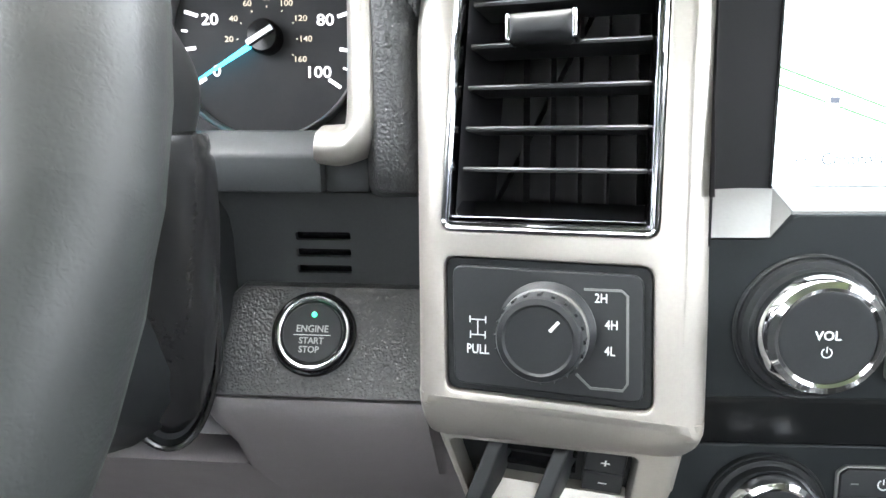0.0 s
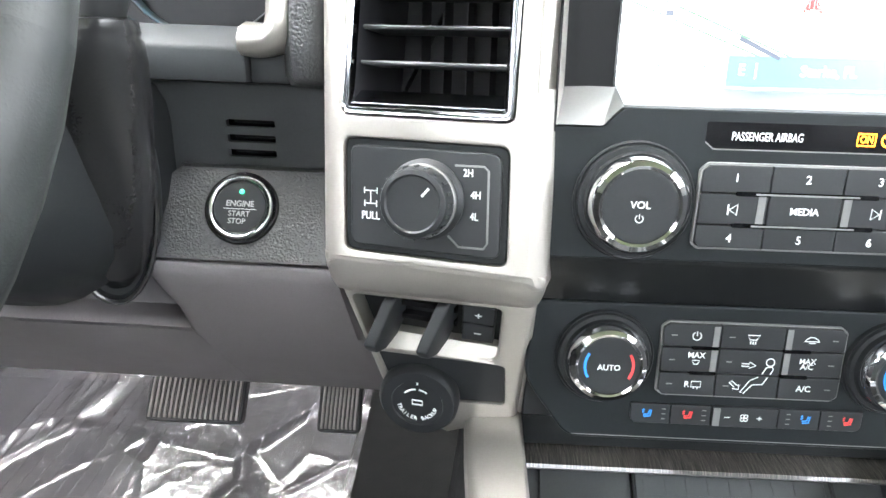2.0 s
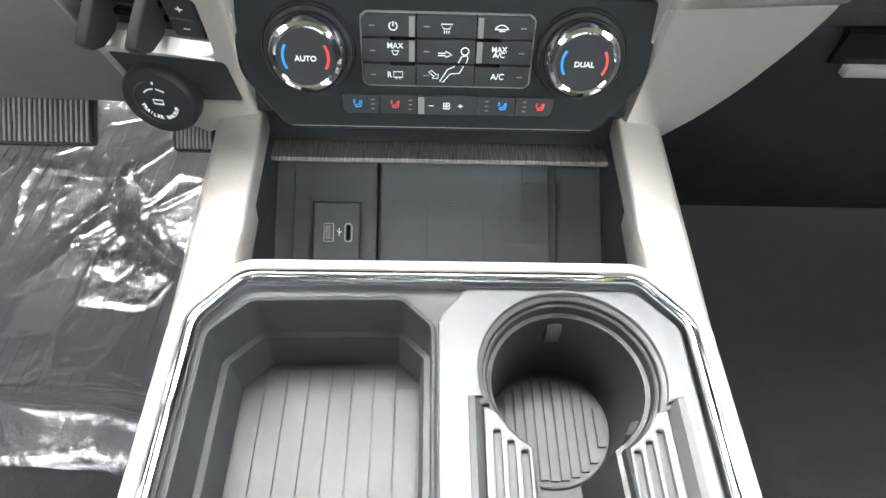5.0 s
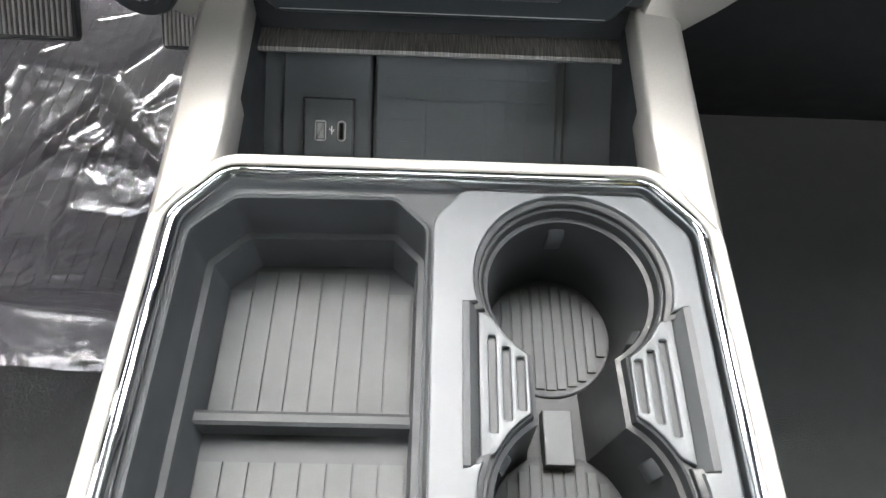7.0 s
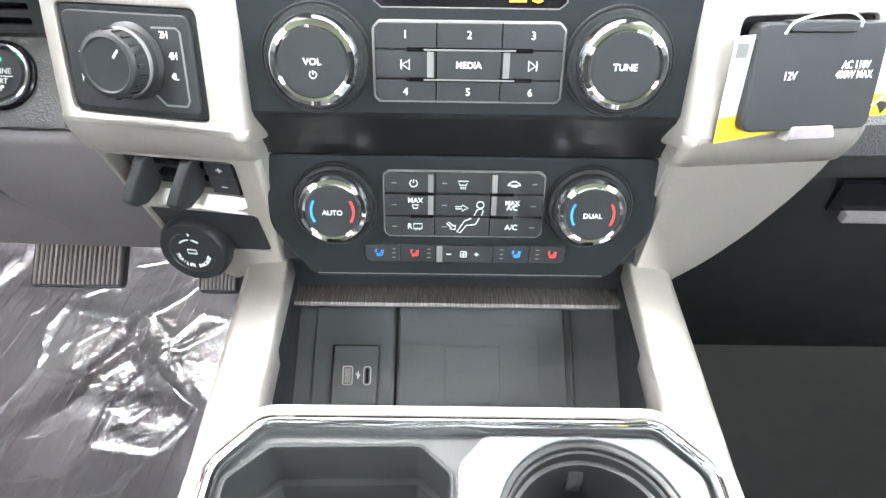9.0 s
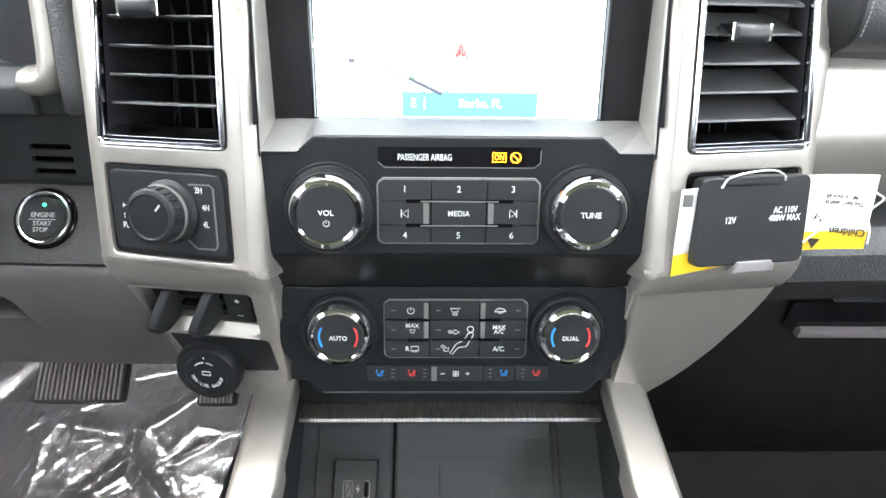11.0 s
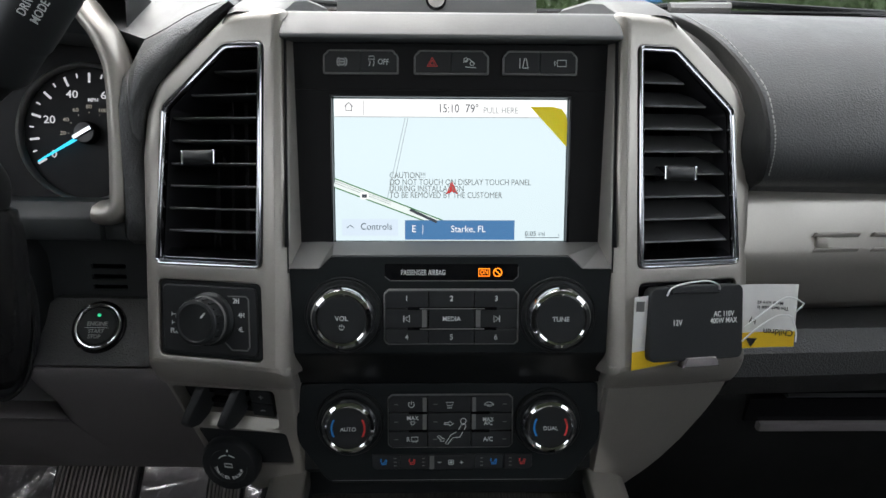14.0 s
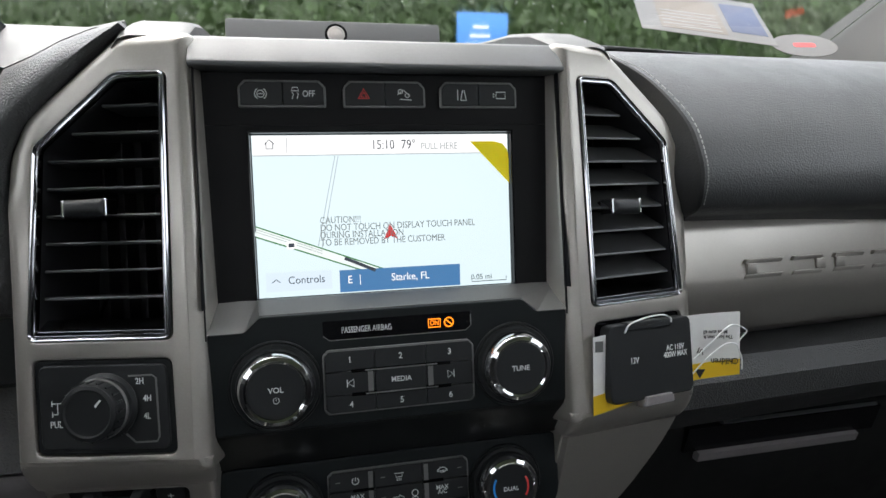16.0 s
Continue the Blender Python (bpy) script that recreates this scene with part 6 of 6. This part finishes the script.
# worn rubber, lightened further to carry the highlights on the ribs
PEDAL = material("worn_highlit_rubber", (0.30, 0.285, 0.27), 0.5, 0, None, 0.2)
pedal("brake_pedal", "ribbed grey brake pedal over the mat", -0.466, 0.345, 0.212, 0.115, 0.085, 18)
pedal("accelerator_pedal", "ribbed grey accelerator pedal over the mat", -0.302, 0.375, 0.190, 0.052, 0.09, 9)

# ---- floor mat under crumpled film ----
MATBLACK = material("rubber_mat", (0.010, 0.010, 0.0105), 0.7, 0, ("fine", 300, 0.001), 0.3)
floor_mat = thing("floor_mat", (-0.5, 0.2, 0.0), "ribbed black rubber floor mat", "floor mat", m=ID)


def floor_z(y):
    return 0.0 if y < 0.50 else (y - 0.50) * 1.125


mp = [(y, floor_z(y) + 0.004) for y in (-0.25, 0.0, 0.25, 0.48, 0.52, 0.62, 0.74)]
part("sheet", rings([[(x, y, z) for y, z in mp] + [(x, y, z + 0.008) for y, z in reversed(mp)] for x in (-0.80, -0.30)]), MATBLACK, floor_mat, "", ID)
for i in range(27):
    x = -0.785 + 0.0175 * i
    part("rib", rings([[(x + dx, y, z + 0.011) for y, z in mp[1:6]] + [(x + dx, y, z + 0.0118) for y, z in reversed(mp[1:6])] for dx in (0, 0.008)]), MATBLACK, floor_mat, "", ID, smooth=False)


def film_material():
    m = bpy.data.materials.new("clear_crumpled_film")
    m.use_nodes = True
    n, l = m.node_tree.nodes, m.node_tree.links
    n.remove(n["Principled BSDF"])
    tr_, gl, mx, fz, ad = n.new("ShaderNodeBsdfTransparent"), n.new("ShaderNodeBsdfGlossy"), n.new("ShaderNodeMixShader"), n.new("ShaderNodeFresnel"), n.new("ShaderNodeMath")
    tr_.inputs[0].default_value = (0.93, 0.92, 0.94, 1)
    gl.inputs["Color"].default_value = (1, 1, 1, 1)
    gl.inputs["Roughness"].default_value = 0.15
    fz.inputs["IOR"].default_value = 1.45
    ad.operation, ad.use_clamp = "MULTIPLY_ADD", True
    ad.inputs[1].default_value, ad.inputs[2].default_value = 0.22, 0.05
    tn, bp = n.new("ShaderNodeTexNoise"), n.new("ShaderNodeBump")
    tn.inputs["Scale"].default_value, tn.inputs["Detail"].default_value = 22, 3
    bp.inputs["Distance"].default_value = 0.0022
    co = n.new("ShaderNodeTexCoord")
    l.new(co.outputs["Object"], tn.inputs["Vector"]); l.new(tn.outputs[0], bp.inputs["Height"])
    l.new(bp.outputs[0], gl.inputs["Normal"]); l.new(bp.outputs[0], fz.inputs["Normal"])
    l.new(fz.outputs[0], ad.inputs[0]); l.new(ad.outputs[0], mx.inputs[0])
    l.new(tr_.outputs[0], mx.inputs[1]); l.new(gl.outputs[0], mx.inputs[2])
    df, mx2 = n.new("ShaderNodeBsdfDiffuse"), n.new("ShaderNodeMixShader")
    df.inputs["Color"].default_value = (0.62, 0.58, 0.64, 1)
    mx2.inputs[0].default_value = 0.11
    l.new(mx.outputs[0], mx2.inputs[1]); l.new(df.outputs[0], mx2.inputs[2])
    l.new(mx2.outputs[0], n["Material Output"].inputs[0])
    return m


FILM = film_material()
film = thing("plastic_film", (-0.5, 0.2, 0.02), "clear crumpled protective film over the floor mat", "plastic sheet", m=ID)
def crease(x, y, scale, width, seed):
    """Sharp fold lines between flat, differently tilted facets: how high they stand and how the facets tilt."""
    d, near = noise.voronoi(Vector((x * scale, y * scale * 0.8, seed)))
    n0 = near[0]
    tilt = noise.noise(n0 * 3.1) * (x * scale - n0.x) + noise.noise(n0 * 2.3 + Vector((7, 1, 4))) * (y * scale * 0.8 - n0.y)
    return max(0.0, 1 - (d[1] - d[0]) / width) ** 2, tilt


bm = bmesh.new()
NX, NY = 190, 240
grid = []
for j in range(NY + 1):
    row = []
    for i in range(NX + 1):
        x, y = -0.86 + 0.575 * i / NX, -0.09 + 0.62 * j / NY
        p = Vector((x * 4, y * 3, 0.3))
        wx, wy = x + 0.03 * noise.noise(p), y + 0.03 * noise.noise(p + Vector((5, 3, 1)))
        h = 0.0
        for scale, width, high, lean, seed in ((3.6, 0.10, 0.006, 0.026, 1.7), (8, 0.10, 0.0016, 0.0042, 4.2), (22, 0.2, 0.0004, 0.0006, 8.8)):
            up_, tilt = crease(wx, wy, scale, width, seed)
            h += high * up_ + lean * tilt * (0.5 + 0.5 * noise.noise(p * 1.7 + Vector((seed, 0, 0))))
        h += 0.022 * math.exp(-((y + 0.035 - 0.03 * noise.noise(p * 2)) / 0.018) ** 2)
        row.append(bm.verts.new((x, y + 0.03 * noise.noise(Vector((x * 9, 2, 0))) * max(0, 1 - j / 40), floor_z(y) + 0.030 + max(-0.012, h))))
    grid.append(row)
for j in range(NY):
    for i in range(NX):
        bm.faces.new((grid[j][i], grid[j][i + 1], grid[j + 1][i + 1], grid[j + 1][i]))
part("sheet", bm, FILM, film, "", ID, angle=50)

# ---- passenger side details ----
SPOT["at"] = PASSENGER
part("handle", extrude_x([(0.100, 0.410), (0.085, 0.406), (0.089, 0.397), (0.115, 0.398)], 0.290, 0.47, 0.05), KNEE, glovebox, "dull grey handle lip", bevel=0.001)
part("handle_recess", extrude_x([(0.0815, 0.4355), (0.0795, 0.433), (0.0895, 0.407), (0.095, 0.408), (0.100, 0.434)], 0.276, 0.49, 0.05), GLOSS, glovebox, "")
part("handle_bar", extrude_x([(0.078, 0.4395), (0.075, 0.4375), (0.079, 0.4350), (0.086, 0.4355)], 0.308, 0.48, 0.05), SLATE, glovebox, "")
for i, (x, w) in enumerate(((0.288, 0.038), (0.338, 0.032), (0.384, 0.034), (0.430, 0.036), (0.478, 0.036))):
    y = 0.0148 + 0.16 * (x - 0.2285)
    for dz in (0.0055, -0.0065):
        part("raised_mark", rings([[(x + (w if e else 0) - 0.003 * (q < 0), y + 0.16 * (w if e else 0) + o_, 0.586 + dz + q) for o_, q in ((0.002, -0.0016), (-0.0024, -0.0016), (-0.0024, 0.0016), (0.002, 0.0016))] for e in (0, 1)]), SILVER, silver_trim, "", bevel=0.0004)
    part("raised_mark", rings([[(x + (w * 0.75 if i % 2 else 0) + e, y + 0.16 * (w * 0.75 if i % 2 else 0) + o_, z) for o_, z in ((0.002, 0.5815), (-0.0022, 0.5815), (-0.0022, 0.590), (0.002, 0.590))] for e in (0, 0.009)]), SILVER, silver_trim, "", bevel=0.0004)
# stitching down the padded edge
seam_pts = curve_points([(0.2370, 0.0075, 0.638), (0.2370, 0.0025, 0.656), (0.2370, 0.0065, 0.676), (0.2340, 0.0230, 0.706), (0.2180, 0.0575, 0.743), (0.2080, 0.083, 0.758), (0.1985, 0.107, 0.7715)], 7)
for i in range(0, len(seam_pts) - 1):
    a, b = Vector(seam_pts[i]), Vector(seam_pts[i + 1])
    part("stitch", tube([tuple(a + (b - a) * 0.1 + Vector((0.002, 0, 0))), tuple(a + (b - a) * 0.75 + Vector((0.002, 0, 0)))], 0.0005, 6), THREAD, dash)

SPOT["at"] = STACK

# ---- dash top: speaker box, cowl, wipers, papers ----
box_ = thing("speaker_box", (-0.01, 0.27, 0.79), "grey plastic speaker box with round emblem", "speaker")
part("front", rings([[(x * k, y, z) for x, k in ((-0.118, 1), (0.104, 1))] + [(0.104, y + 0.10, z), (-0.118, y + 0.10, z)] for y, z, k in ((0.262, 0.785, 1), (0.272, 0.8325, 1))]), DASHTOP, box_, "", bevel=0.002)
BX = plane(0.2672, 0.8175, -0.20, -0.008)
part("emblem", turned([(0.0090, -0.001), (0.0090, 0.001), (0.0078, 0.0012), (0.0074, 0.0004), (0.0, 0.0008)], 32), STEEL, box_, "round steel emblem", STACK @ BX)
part("emblem_ring", turned([(0.0115, -0.001), (0.0115, 0.0012), (0.0090, 0.0012), (0.0090, -0.001)], 32, 0, 0, True), GLOSS, box_, "", STACK @ BX)
part("tray_edge", rings([[(x, y, z) for x, y, z in ((s_ * 0.13, 0.24, 0.789), (s_ * 0.118, 0.24, 0.797), (s_ * 0.112, 0.24, 0.789))] for s_ in (1,)] + [[(0.13, 0.33, 0.797), (0.118, 0.33, 0.803), (0.112, 0.33, 0.797)]]), DASHTOP, box_, "")
part("cowl", extrude_x([(0.66, 0.695), (0.66, 0.728), (0.72, 0.735), (0.78, 0.70)], -0.83, 0.83), BLACK, None, "black cowl strip under the windshield", ID, kind="structure", category="trim")
part("frit_band", rings([[(-0.885, 0.733, 0.733), (0.885, 0.733, 0.733), (0.885, 0.650, 0.7815), (-0.885, 0.650, 0.7815)], [(-0.885, 0.731, 0.7295), (0.885, 0.731, 0.7295), (0.885, 0.648, 0.778), (-0.885, 0.648, 0.778)]]), GLOSS, None, "black printed band along the windshield base", ID, smooth=False, kind="structure", category="window")
for x0, x1 in ((-0.66, 0.02), (0.12, 0.80)):
    wp = thing("windshield_wiper", (x0, 0.67, 0.78), "black wiper arm resting on wet glass", "wiper", "wipers", m=ID)
    part("arm", tube([(x0, 0.70, 0.775), ((x0 + x1) / 2, 0.672, 0.798), (x1, 0.69, 0.784)], 0.006, 8), BLACK, wp, "", ID)
    part("blade", tube([(x0 + 0.04, 0.668, 0.783), (x1 - 0.03, 0.668, 0.783)], 0.0045, 6), BLACK, wp, "", ID)
    part("pivot", tube([(x0 + 0.26, 0.665, 0.790), (x0 + 0.36, 0.665, 0.791)], 0.009, 8), GREY, wp, "wet grey pivot", ID)
paper = thing("window_sheet", (0.60, 0.58, 0.80), "printed white sheet leaning on the windshield", "paper", m=ID)
PW = Matrix.Translation((0.635, 0.585, 0.832)) @ pose(0, 0, 0, 32, 7, -14)
part("page", slab(rect(-0.125, -0.05, 0.098, 0.11), 0, 0.0006), GREYPAPER, paper, "", PW, smooth=False)
part("print_block", slab(rect(-0.09, -0.035, 0.02, 0.09), 0.0006, 0.0009), material("tan_print", (0.14, 0.12, 0.10), 0.6), paper, "", PW, smooth=False)
part("print_block", slab(rect(0.03, -0.02, 0.09, 0.09), 0.0006, 0.0009), material("slate_print", (0.045, 0.06, 0.11), 0.6), paper, "", PW, smooth=False)
for i in range(6):
    part("print_line", slab(rect(-0.085, -0.028 + 0.012 * i, 0.012, -0.024 + 0.012 * i), 0.0009, 0.0011), GREY, paper, "", PW, smooth=False)
disc = thing("round_sticker", (0.63, 0.59, 0.79), "round pale sticker with red print", "sticker", m=ID)
DW = Matrix.Translation((0.800, 0.560, 0.800)) @ pose(0, 0, 0, 35, 0, -14)
part("disc", slab([(0.055 * math.cos(t_ * math.pi / 18), 0.035 * math.sin(t_ * math.pi / 18)) for t_ in range(36)], 0, 0.001), GREYPAPER, disc, "", DW, smooth=False)
part("print_block", slab(rounded(rect(-0.018, -0.006, 0.018, 0.006), 0.003), 0.001, 0.0013), RED, disc, "", DW, smooth=False)

# rain beads on the lower windshield
bm = bmesh.new()
rng = random.Random(9)
for i in range(600):
    u = rng.uniform(0.08, 0.5)
    c = Vector((rng.uniform(-0.85, 0.85), 0.735 - 0.835 * u, 0.735 + 0.485 * u)) + Vector((0, 0.0043, 0.0071))
    r = rng.uniform(0.0005, 0.0014)
    du, dn = Vector((0, -0.865, 0.502)), Vector((0, 0.502, 0.865))
    base = [bm.verts.new(c + (Vector((1, 0, 0)) * math.cos(a * math.pi / 4) + du * math.sin(a * math.pi / 4)) * r) for a in range(8)]
    mid = [bm.verts.new(c + (Vector((1, 0, 0)) * math.cos(a * math.pi / 4) + du * math.sin(a * math.pi / 4)) * r * 0.7 + dn * r * 0.35) for a in range(8)]
    for a in range(8):
        bm.faces.new((base[a], base[(a + 1) % 8], mid[(a + 1) % 8], mid[a]))
    bm.faces.new(mid)
    bm.faces.new(list(reversed(base)))
drops = part("rain_drops", bm, clear("rain_water"), None, "clear rain drops beaded on the windshield", ID, angle=180, kind="stuff", category="water")
drops.visible_shadow = False
